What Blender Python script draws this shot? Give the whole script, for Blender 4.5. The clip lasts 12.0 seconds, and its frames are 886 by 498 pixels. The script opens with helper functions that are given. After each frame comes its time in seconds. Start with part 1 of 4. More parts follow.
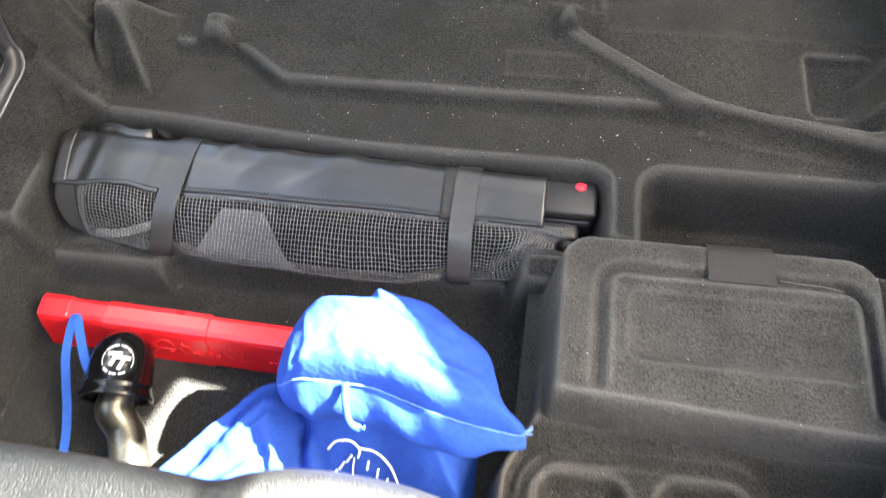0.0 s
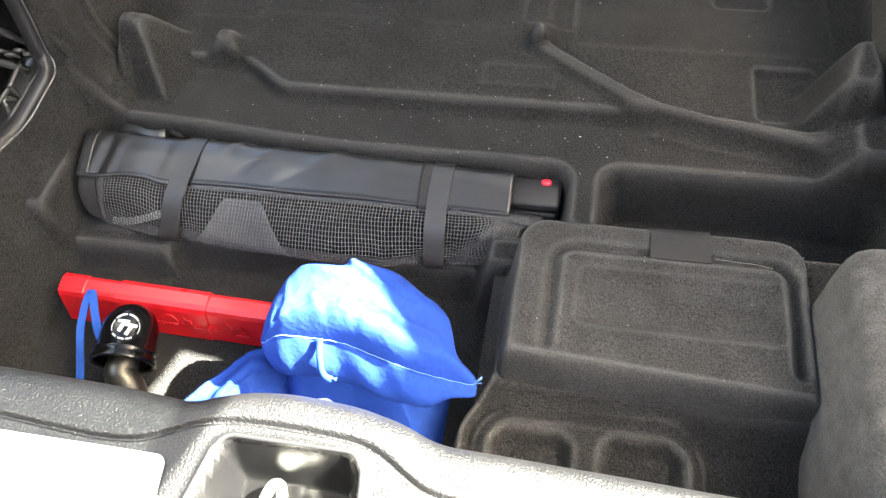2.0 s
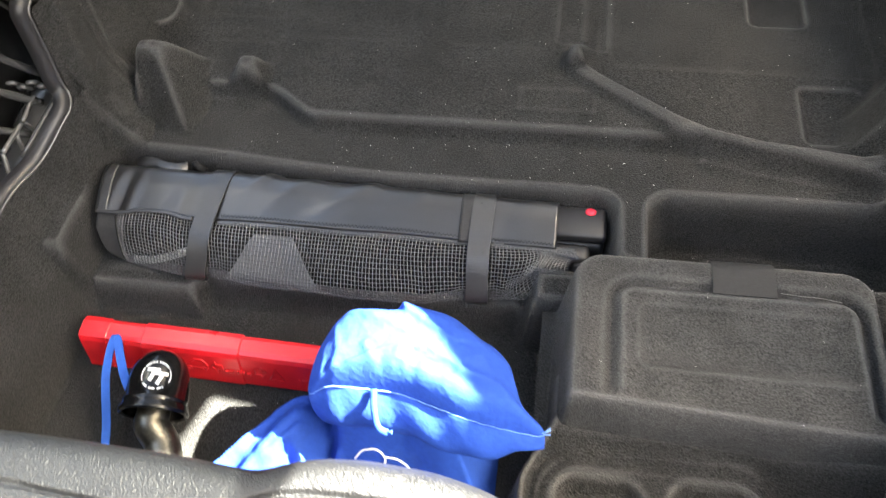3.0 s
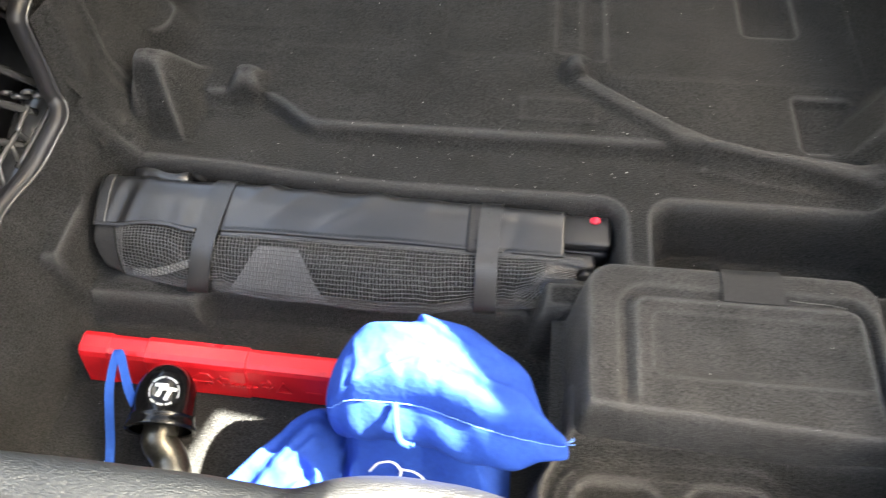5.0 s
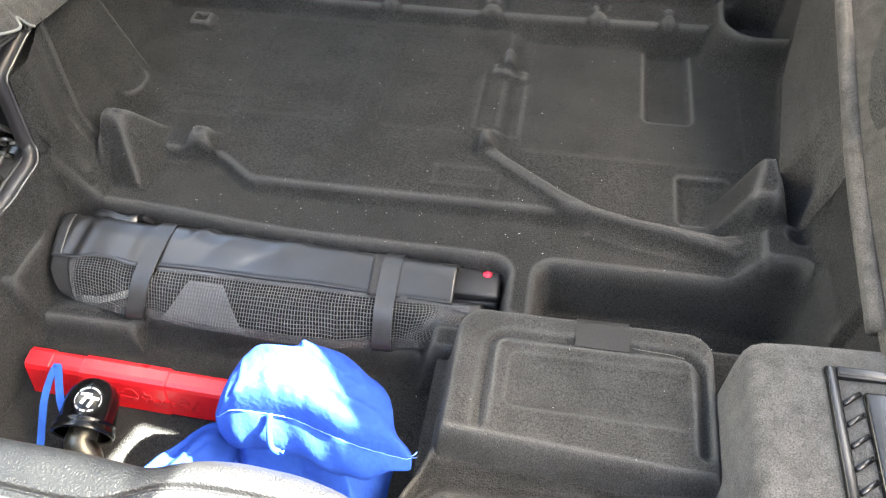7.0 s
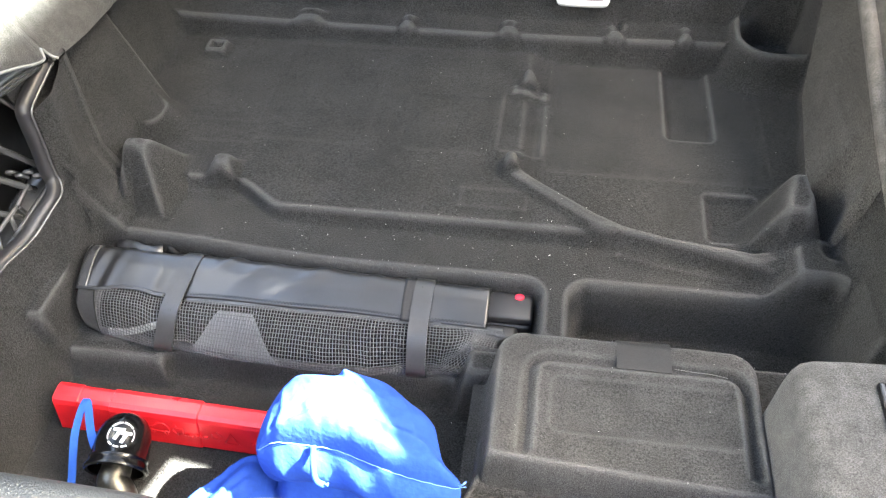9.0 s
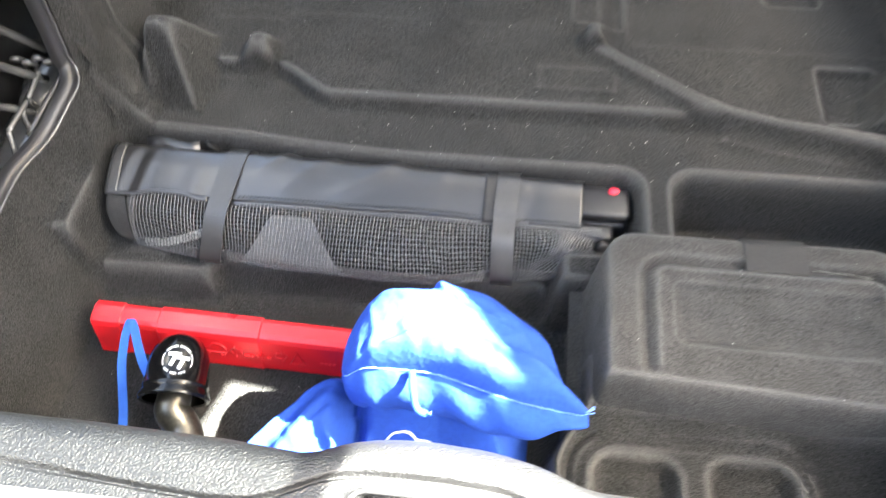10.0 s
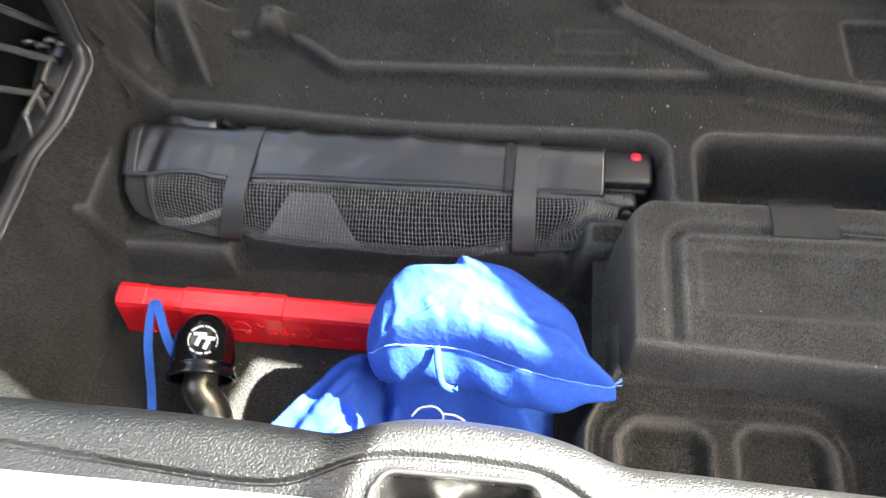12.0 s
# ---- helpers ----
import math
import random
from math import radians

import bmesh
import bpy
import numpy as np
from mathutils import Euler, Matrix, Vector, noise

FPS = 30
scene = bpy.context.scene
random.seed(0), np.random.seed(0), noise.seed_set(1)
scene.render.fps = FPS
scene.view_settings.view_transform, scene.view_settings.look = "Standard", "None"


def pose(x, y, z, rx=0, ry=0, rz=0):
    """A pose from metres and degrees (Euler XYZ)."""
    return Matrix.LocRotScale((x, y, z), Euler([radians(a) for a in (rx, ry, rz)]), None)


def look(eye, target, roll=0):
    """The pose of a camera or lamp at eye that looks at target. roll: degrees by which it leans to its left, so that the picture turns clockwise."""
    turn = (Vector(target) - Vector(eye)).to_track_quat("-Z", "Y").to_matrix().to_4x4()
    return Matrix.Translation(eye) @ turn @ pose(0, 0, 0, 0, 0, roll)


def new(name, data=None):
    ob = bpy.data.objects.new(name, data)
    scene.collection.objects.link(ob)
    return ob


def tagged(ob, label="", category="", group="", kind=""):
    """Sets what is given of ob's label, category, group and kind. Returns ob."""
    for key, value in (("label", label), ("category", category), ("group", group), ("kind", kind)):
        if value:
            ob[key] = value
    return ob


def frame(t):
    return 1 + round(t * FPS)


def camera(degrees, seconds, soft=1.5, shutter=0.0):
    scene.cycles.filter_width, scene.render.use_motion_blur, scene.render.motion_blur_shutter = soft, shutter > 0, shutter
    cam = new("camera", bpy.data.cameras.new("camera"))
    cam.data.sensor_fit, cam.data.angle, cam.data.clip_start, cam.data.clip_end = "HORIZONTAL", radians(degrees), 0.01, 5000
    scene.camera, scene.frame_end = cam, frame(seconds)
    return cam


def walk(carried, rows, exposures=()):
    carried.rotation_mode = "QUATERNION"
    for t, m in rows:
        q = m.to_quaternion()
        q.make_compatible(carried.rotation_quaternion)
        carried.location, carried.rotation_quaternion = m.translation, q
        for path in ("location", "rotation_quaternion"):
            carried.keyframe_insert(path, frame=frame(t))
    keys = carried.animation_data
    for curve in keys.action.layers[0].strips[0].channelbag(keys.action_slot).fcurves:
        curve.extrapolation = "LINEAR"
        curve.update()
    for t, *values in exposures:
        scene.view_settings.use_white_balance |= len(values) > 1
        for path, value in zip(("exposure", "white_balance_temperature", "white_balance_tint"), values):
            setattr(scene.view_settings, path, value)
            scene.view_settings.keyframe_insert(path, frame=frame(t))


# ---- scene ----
cam = camera(58.5, 12.0, soft=1.3, shutter=0.5)
PATH = [
    (0, (0.058, 0.038, 0.885), (-0.175, 1.101, -0.793), -4.8),
    (0.5, (0.116, -0.029, 0.9), (-0.199, 1.039, -0.762), -7.4),
    (1, (0.144, -0.061, 0.911), (-0.164, 1.026, -0.739), -7.7),
    (1.5, (0.148, -0.062, 0.915), (-0.147, 1.048, -0.721), -6.5),
    (2, (0.134, -0.057, 0.919), (-0.177, 1.088, -0.691), -6.4),
    (2.5, (0.111, -0.053, 0.916), (-0.202, 1.103, -0.686), -6.0),
    (3, (0.055, -0.018, 0.91), (-0.209, 1.147, -0.694), -5.6),
    (3.2, (0.036, -0.005, 0.908), (-0.204, 1.154, -0.705), -5.6),
    (4.8, (-0.032, -0.012, 0.91), (-0.185, 1.16, -0.704), -1.9),
    (5, (0.002, -0.018, 0.917), (-0.165, 1.165, -0.687), -2.3),
    (5.5, (0.069, -0.039, 0.929), (-0.125, 1.163, -0.658), -2.3),
    (6, (0.124, -0.055, 0.935), (-0.097, 1.154, -0.643), -2.9),
    (6.5, (0.155, -0.079, 0.972), (-0.08, 1.191, -0.555), -2.4),
    (7, (0.172, -0.099, 0.987), (-0.084, 1.22, -0.494), -1.6),
    (9, (0.119, -0.097, 0.986), (-0.12, 1.261, -0.463), -2.2),
    (9.5, (0.081, -0.083, 0.975), (-0.099, 1.245, -0.509), -2.0),
    (10, (-0.008, -0.026, 0.896), (-0.189, 1.127, -0.728), -2.8),
    (10.5, (-0.035, 0.033, 0.859), (-0.195, 1.062, -0.849), -3.8),
    (11, (-0.036, 0.045, 0.846), (-0.179, 1.014, -0.897), -4.5),
    (11.5, (-0.029, 0.041, 0.849), (-0.189, 1.009, -0.894), -6.0),
    (12, (-0.013, -0.014, 0.896), (-0.233, 1.058, -0.778), -6.6),
]
EXPOSURE = [(t, stops, kelvin, 4) for t, stops, kelvin in ((0.0, 5.85, 8000), (0.8, 5.5, 8100), (3.0, 5.5, 8100), (5.0, 5.55, 8200), (6.0, 5.7, 8100), (7.0, 6.0, 7800), (9.0, 6.2, 7700), (9.6, 6.3, 7700), (10.4, 5.85, 7800), (12.0, 5.3, 7900))]
walk(cam, [(t, look(eye, target, roll)) for t, eye, target, roll in PATH], EXPOSURE)

# ---- light ----
world = bpy.data.worlds.new("world")
scene.world = world
world.use_nodes = True
wn = world.node_tree
wn.nodes.clear()
sky = wn.nodes.new("ShaderNodeTexSky")
sky.sky_type = "NISHITA"
sky.sun_disc = False
sky.air_density, sky.dust_density, sky.ozone_density = 0.7, 3.2, 0.4
SUN_ELEVATION, SUN_FROM = 46.4, 78.0      # degrees; compass direction that the sun stands in, clockwise from +y
sky.sun_elevation = radians(SUN_ELEVATION)
sky.sun_rotation = radians(SUN_FROM)
wbg = wn.nodes.new("ShaderNodeBackground")
wbg.inputs["Strength"].default_value = 0.08
wout = wn.nodes.new("ShaderNodeOutputWorld")
wn.links.new(sky.outputs[0], wbg.inputs["Color"])
wn.links.new(wbg.outputs[0], wout.inputs["Surface"])

sun_data = bpy.data.lights.new("sun", "SUN")
sun_data.energy = 4.4
sun_data.angle = radians(0.5)
sun_data.color = (0.93, 0.965, 1.0)
sun = new("sun", sun_data)
_e, _a = radians(SUN_ELEVATION), radians(SUN_FROM)
SUN_DIR = Vector((math.sin(_a) * math.cos(_e), math.cos(_a) * math.cos(_e), math.sin(_e)))
sun.matrix_world = look(SUN_DIR * 6, (0, 0, 0))


# ---- materials ----
def material(name, base, rough=0.5, metal=0.0, vary=0.15, scale=40.0, bump=0.0, bump_scale=400.0, sheen=0.0, spec=0.5, second=None, coat=0.0, pale_edge=0.0, grain=None):
    """A surface with two scales of colour variation, roughness variation and fine relief. Coordinates are metres of the object."""
    m = bpy.data.materials.new(name)
    m.use_nodes = True
    n, l = m.node_tree.nodes, m.node_tree.links
    p = n["Principled BSDF"]
    tc = n.new("ShaderNodeTexCoord")
    n1, n2 = n.new("ShaderNodeTexNoise"), n.new("ShaderNodeTexNoise")
    n1.inputs["Scale"].default_value, n1.inputs["Detail"].default_value = scale, 6
    n2.inputs["Scale"].default_value, n2.inputs["Detail"].default_value = bump_scale, 3
    for q in (n1, n2):
        l.new(tc.outputs["Object"], q.inputs["Vector"])
    ramp = n.new("ShaderNodeValToRGB")
    ramp.color_ramp.elements[0].position, ramp.color_ramp.elements[1].position = 0.3, 0.7
    low = [c * (1 - vary) for c in base]
    high = list(second) if second else [min(1, c * (1 + vary)) for c in base]
    ramp.color_ramp.elements[0].color = (*low, 1)
    ramp.color_ramp.elements[1].color = (*high, 1)
    l.new(n1.outputs["Fac"], ramp.inputs["Fac"])
    mix = n.new("ShaderNodeMix")
    mix.data_type, mix.blend_type = "RGBA", "MULTIPLY"
    mix.inputs[0].default_value = min(1.0, vary * 2.2) if grain is None else 1.0
    l.new(ramp.outputs["Color"], mix.inputs[6])
    fine = n.new("ShaderNodeMapRange")
    fine.inputs["From Min"].default_value, fine.inputs["From Max"].default_value = 0.3, 0.7
    fine.inputs["To Min"].default_value, fine.inputs["To Max"].default_value = (0.55, 1.4) if grain is None else (1 - grain, 1 + 1.3 * grain)
    l.new(n2.outputs["Fac"], fine.inputs["Value"])
    l.new(fine.outputs["Result"], mix.inputs[7])
    colour = mix.outputs[2]
    if pale_edge:
        # pale outer edges: rubbed fibres, with the edge highlights painted in too
        geo, edge_range, edge_mix = n.new("ShaderNodeNewGeometry"), n.new("ShaderNodeMapRange"), n.new("ShaderNodeMix")
        edge_range.inputs["From Min"].default_value, edge_range.inputs["From Max"].default_value = 0.503, 0.532
        edge_range.inputs["To Max"].default_value = pale_edge
        l.new(geo.outputs["Pointiness"], edge_range.inputs["Value"])
        edge_mix.data_type = "RGBA"
        l.new(edge_range.outputs["Result"], edge_mix.inputs[0])
        l.new(colour, edge_mix.inputs[6])
        edge_mix.inputs[7].default_value = (0.155, 0.155, 0.157, 1)
        colour = edge_mix.outputs[2]
    l.new(colour, p.inputs["Base Color"])
    rr = n.new("ShaderNodeMapRange")
    rr.inputs["To Min"].default_value, rr.inputs["To Max"].default_value = rough - min(0.12, rough * 0.2), min(1, rough + min(0.12, rough * 0.2))
    l.new(n1.outputs["Fac"], rr.inputs["Value"])
    l.new(rr.outputs["Result"], p.inputs["Roughness"])
    p.inputs["Metallic"].default_value = metal
    p.inputs["Specular IOR Level"].default_value = spec
    p.inputs["Sheen Weight"].default_value = sheen
    p.inputs["Sheen Roughness"].default_value = 0.3
    p.inputs["Coat Weight"].default_value = coat
    if bump:
        b = n.new("ShaderNodeBump")
        b.inputs["Strength"].default_value, b.inputs["Distance"].default_value = 1.0, bump
        l.new(n2.outputs["Fac"], b.inputs["Height"])
        l.new(b.outputs["Normal"], p.inputs["Normal"])
    return m


CARPET = material("black_felt_carpet", (0.0246, 0.0246, 0.0250), 0.95, vary=0.20, scale=16, bump=0.0030, bump_scale=600, sheen=0.04, spec=0.09, pale_edge=0.30, grain=0.68)
CARPET_LID = material("charcoal_felt_lid", (0.041, 0.0405, 0.0402), 0.95, vary=0.22, scale=25, bump=0.0025, bump_scale=660, sheen=0.06, spec=0.08, pale_edge=0.32, grain=0.58)
CARPET_GREY = material("grey_trim_carpet", (0.077, 0.0755, 0.0738), 0.95, vary=0.25, scale=60, bump=0.0018, bump_scale=800, sheen=0.15, spec=0.06, grain=0.45)
PLASTIC = material("black_plastic", (0.008, 0.008, 0.0085), 0.22, vary=0.2, scale=60, bump=0.0001, bump_scale=900)
# Base lightened to stand in for glints on the bin's black plastic.
BINPLASTIC = material("black_plastic_lightened", (0.055, 0.055, 0.056), 0.22, vary=0.15, scale=60, bump=0.0001, bump_scale=900, spec=1.0)
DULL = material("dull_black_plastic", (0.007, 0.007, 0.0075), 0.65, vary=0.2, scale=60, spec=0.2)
CARPET_TRIM = material("brown_grey_trim_carpet", (0.074, 0.0705, 0.067), 0.95, vary=0.25, scale=60, bump=0.0016, bump_scale=800, sheen=0.1, spec=0.06, grain=0.4)
# Floor felt again, lightened and warmed: the light on the right wall is painted in.
CARPET_SIDE = material("lightened_side_felt", (0.044, 0.0425, 0.041), 0.95, vary=0.18, scale=18, bump=0.0024, bump_scale=560, sheen=0.08, spec=0.06, pale_edge=0.2, grain=0.8)
HANDLE = material("satin_black_plastic", (0.018, 0.018, 0.02), 0.38, vary=0.1, scale=90, bump=0.0001, bump_scale=1500)
SILL = material("grained_sill_plastic", (0.0068, 0.0071, 0.0082), 0.40, vary=0.12, scale=20, bump=0.0014, bump_scale=560, spec=0.8)
PLATE = material("brushed_sill_plate", (0.72, 0.72, 0.73), 0.4, metal=0.6, vary=0.05, scale=15, bump=0.00005, bump_scale=900)
PVC = material("black_coated_fabric", (0.0165, 0.0165, 0.0176), 0.34, vary=0.10, scale=35, bump=0.00015, bump_scale=600, spec=0.8)
STRAP = material("black_webbing", (0.021, 0.021, 0.022), 0.30, vary=0.12, scale=200, bump=0.0003, bump_scale=1500, spec=0.75)
THREAD = material("black_mesh_thread", (0.065, 0.065, 0.068), 0.25, vary=0.15, scale=200, spec=0.9)
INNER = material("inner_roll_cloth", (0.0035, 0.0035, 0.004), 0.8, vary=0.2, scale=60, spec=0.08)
GREYCLOTH = material("grey_inner_panel", (0.08, 0.081, 0.087), 0.6, vary=0.1, scale=60, bump=0.0002, bump_scale=900)
RED = material("red_plastic", (0.60, 0.012, 0.02), 0.30, vary=0.08, scale=30, bump=0.0001, bump_scale=700)
REDBTN = material("red_button", (0.7, 0.03, 0.06), 0.35, vary=0.05, scale=60)
BLUE = material("blue_cotton", (0.0122, 0.051, 0.285), 0.85, vary=0.14, scale=18, bump=0.0006, bump_scale=190, spec=0.15, grain=0.08)
BLUESTRAP = material("blue_tape", (0.019, 0.088, 0.37), 0.75, vary=0.1, scale=120, bump=0.0002, bump_scale=1400, spec=0.2)
BLUETHREAD = material("pale_blue_thread", (0.12, 0.26, 0.66), 0.8, vary=0.1, scale=200)
PALE = material("pale_grey_strip", (0.22, 0.22, 0.21), 0.5, vary=0.1, scale=90)
RIBBED = material("dark_ribbed_cloth", (0.022, 0.022, 0.023), 0.6, vary=0.2, scale=300, bump=0.0008, bump_scale=900, spec=0.3)
WHITE = material("white_print", (0.8, 0.8, 0.8), 0.6, vary=0.04, scale=80)
STEEL = material("towball_steel", (0.115, 0.108, 0.093), 0.36, metal=0.9, vary=0.2, scale=25, bump=0.0001, bump_scale=300)
CAPRUBBER = material("black_cap_plastic", (0.003, 0.003, 0.0034), 0.17, vary=0.15, scale=60, bump=0.00004, bump_scale=900, spec=0.35)
WHITEMETAL = material("white_metal", (0.8, 0.8, 0.78), 0.35, metal=0.3, vary=0.05, scale=80)
LINT = material("pale_lint", (0.6, 0.6, 0.58), 0.9, vary=0.1, scale=200)
PAINT = material("grey_body_paint", (0.12, 0.12, 0.12), 0.35, vary=0.04, scale=5, coat=0.4)
HEADLINER = material("grey_headliner", (0.30, 0.295, 0.285), 0.9, vary=0.06, scale=30)


def glass(name, tint):
    """A thin tinted pane that lets light through and mirrors at its surface."""
    m = bpy.data.materials.new(name)
    m.use_nodes = True
    n, l = m.node_tree.nodes, m.node_tree.links
    clear, gloss, both = n.new("ShaderNodeBsdfTransparent"), n.new("ShaderNodeBsdfGlossy"), n.new("ShaderNodeMixShader")
    clear.inputs["Color"].default_value = (*tint, 1)
    gloss.inputs["Roughness"].default_value = 0.02
    both.inputs[0].default_value = 0.05
    l.new(clear.outputs[0], both.inputs[1])
    l.new(gloss.outputs[0], both.inputs[2])
    l.new(both.outputs[0], n["Material Output"].inputs["Surface"])
    return m


TINTED = glass("tinted_window_glass", (0.46, 0.47, 0.47))
# Tint chosen to darken the far floor under the added pane.
DIM_GLASS = glass("dark_dimming_glass", (0.45, 0.46, 0.46))
RENDERED = material("grey_wall_render", (0.25, 0.245, 0.235), 0.9, vary=0.15, scale=3, bump=0.002, bump_scale=90)
# Kept dark so the added rear wall returns little light.
BLOCKER_DARK = material("dark_blocker_wall", (0.045, 0.041, 0.038), 0.9, vary=0.3, scale=6, bump=0.003, bump_scale=60)
# Colour of the added reflector wall, set by the bounce it gives.
BUFF = material("buff_wall_render", (0.245, 0.238, 0.226), 0.9, vary=0.1, scale=3, bump=0.002, bump_scale=90)
GROUND = material("grey_concrete", (0.20, 0.197, 0.19), 0.9, vary=0.2, scale=12, bump=0.002, bump_scale=120)


# ---- builders ----
def mesh_of(bm, name):
    me = bpy.data.meshes.new(name)
    bm.to_mesh(me)
    bm.free()
    return me


def part(name, bm, mat, parent=None, label="", smooth=True):
    """Links a bmesh as one mesh object, under a thing or part if one is given."""
    me = mesh_of(bm, name)
    me.materials.append(mat)
    if smooth:
        for f in me.polygons:
            f.use_smooth = True
    ob = new(name, me)
    if parent:
        ob.parent = parent
    if label:
        ob["label"] = label
    return ob


def flat(ob):
    ob.data.polygons.foreach_set("use_smooth", [False] * len(ob.data.polygons))
    return ob


def thing(name, at, label, category, group="", kind=""):
    ob = new(name)
    ob.location = at
    bpy.context.view_layer.update()
    return tagged(ob, label, category, group, kind)


def settle(root):
    """Parts are built in world metres: take the thing's own place out of them."""
    inv = Matrix.Translation(-Vector(root.location))
    for o in root.children:
        o.matrix_parent_inverse = inv


def bm_of(verts, faces):
    me = bpy.data.meshes.new("tmp")
    me.from_pydata([tuple(map(float, v)) for v in verts], [], faces)
    bm = bmesh.new()
    bm.from_mesh(me)
    bpy.data.meshes.remove(me)
    return bm


def grid_faces(nu, nv, closed_u=False, keep=None):
    out = []
    for i in range(nu if closed_u else nu - 1):
        for j in range(nv - 1):
            if keep is None or keep[i, j]:
                a, b = i * nv + j, ((i + 1) % nu) * nv + j
                out.append((a, b, b + 1, a + 1))
    return out


def field(xs, ys, fn, keep_fn=None):
    """A sheet z = fn(x, y) over a grid of xs, ys."""
    X, Y = np.meshgrid(xs, ys, indexing="ij")
    Z = fn(X, Y)
    keep = None
    if keep_fn is not None:
        K = keep_fn(X, Y, Z)
        keep = K[:-1, :-1] & K[1:, 1:]
    return bm_of(np.stack([X, Y, Z], -1).reshape(-1, 3), grid_faces(len(xs), len(ys), keep=keep))


def sst(a, b, x):
    t = np.clip((x - a) / (b - a), 0, 1)
    return t * t * (3 - 2 * t)


def rrect(X, Y, x0, x1, y0, y1, r):
    """Signed distance to a rounded rectangle, negative inside."""
    qx, qy = np.abs(X - (x0 + x1) / 2) - (x1 - x0) / 2 + r, np.abs(Y - (y0 + y1) / 2) - (y1 - y0) / 2 + r
    return np.hypot(np.maximum(qx, 0), np.maximum(qy, 0)) + np.minimum(np.maximum(qx, qy), 0) - r


def inside(d, w):
    """1 inside, 0 outside, over a slope w wide."""
    return 1 - sst(-w / 2, w / 2, d)


def blend(a, b, m):
    return a + (b - a) * m


def smax(a, b, k):
    h = np.clip(0.5 + 0.5 * (a - b) / k, 0, 1)
    return b + (a - b) * h + k * h * (1 - h)


def seg(X, Y, a, b):
    """Distance to the stretch a-b, and the share of the way along it."""
    ax, ay, dx, dy = a[0], a[1], b[0] - a[0], b[1] - a[1]
    t = np.clip(((X - ax) * dx + (Y - ay) * dy) / (dx * dx + dy * dy), 0, 1)
    return np.hypot(X - ax - t * dx, Y - ay - t * dy), t


def wob(X, Y, s, seed=0.0):
    """Soft unevenness, about -1 to 1."""
    return (np.sin(X * s * 1.3 + 1.7 * np.sin(Y * s * 0.7 + seed) + seed) + np.sin(Y * s * 1.1 + 1.3 * np.sin(X * s * 0.9 + 2 * seed))) / 2


def box(x0, x1, y0, y1, z0, z1, bevel=0.0, segments=2):
    bm = bmesh.new()
    bmesh.ops.create_cube(bm, size=1, matrix=Matrix.LocRotScale(((x0 + x1) / 2, (y0 + y1) / 2, (z0 + z1) / 2), None, (x1 - x0, y1 - y0, z1 - z0)))
    if bevel:
        bmesh.ops.bevel(bm, geom=bm.edges[:], offset=bevel, segments=segments, affect="EDGES", profile=0.5)
    return bm


def smooth_path(pts, n):
    """A soft curve through the points, n samples."""
    P = [Vector(p) for p in pts]
    P = [P[0] * 2 - P[1]] + P + [P[-1] * 2 - P[-2]]
    out = []
    for k in range(n):
        u = k / (n - 1) * (len(P) - 3)
        i = min(int(u), len(P) - 4)
        t = u - i
        a, b, c, d = P[i : i + 4]
        out.append(0.5 * ((2 * b) + (c - a) * t + (2 * a - 5 * b + 4 * c - d) * t * t + (3 * b - a - 3 * c + d) * t**3))
    return out


def tube(pts, radius, sides=10, caps=True):
    """A tube along points; radius is a number or one for each point."""
    rad = radius if isinstance(radius, (list, tuple)) else [radius] * len(pts)
    verts, ref = [], Vector((0.13, 0.2, 0.97))
    for k, p in enumerate(pts):
        t = (pts[min(k + 1, len(pts) - 1)] - pts[max(k - 1, 0)]).normalized()
        a = t.cross(ref).normalized() if abs(t.dot(ref)) < 0.98 else t.cross(Vector((1, 0, 0))).normalized()
        b = t.cross(a)
        ref = a.cross(t)
        for s in range(sides):
            w = 2 * math.pi * s / sides
            verts.append(p + (a * math.cos(w) + b * math.sin(w)) * rad[k])
    faces = []
    for k in range(len(pts) - 1):
        for s in range(sides):
            faces.append((k * sides + s, k * sides + (s + 1) % sides, (k + 1) * sides + (s + 1) % sides, (k + 1) * sides + s))
    if caps:
        faces += [tuple(range(sides))[::-1], tuple(range((len(pts) - 1) * sides, len(pts) * sides))]
    bm = bm_of(verts, faces)
    bmesh.ops.recalc_face_normals(bm, faces=bm.faces[:])
    return bm


def ribbon(pts, across, width, thick):
    """A flat band along points; across: its width direction (one vector, or one for each point)."""
    verts, n = [], len(pts)
    for k, p in enumerate(pts):
        t = (pts[min(k + 1, n - 1)] - pts[max(k - 1, 0)]).normalized()
        c = Vector(across[k] if isinstance(across, list) else across)
        c = (c - t * c.dot(t)).normalized()
        o = t.cross(c)
        for su, so in ((-1, -1), (1, -1), (1, 1), (-1, 1)):
            verts.append(p + c * su * width / 2 + o * so * thick / 2)
    faces = []
    for k in range(n - 1):
        for s in range(4):
            faces.append((k * 4 + s, k * 4 + (s + 1) % 4, (k + 1) * 4 + (s + 1) % 4, (k + 1) * 4 + s))
    faces += [(3, 2, 1, 0), (4 * n - 4, 4 * n - 3, 4 * n - 2, 4 * n - 1)]
    bm = bm_of(verts, faces)
    bmesh.ops.recalc_face_normals(bm, faces=bm.faces[:])
    return bm


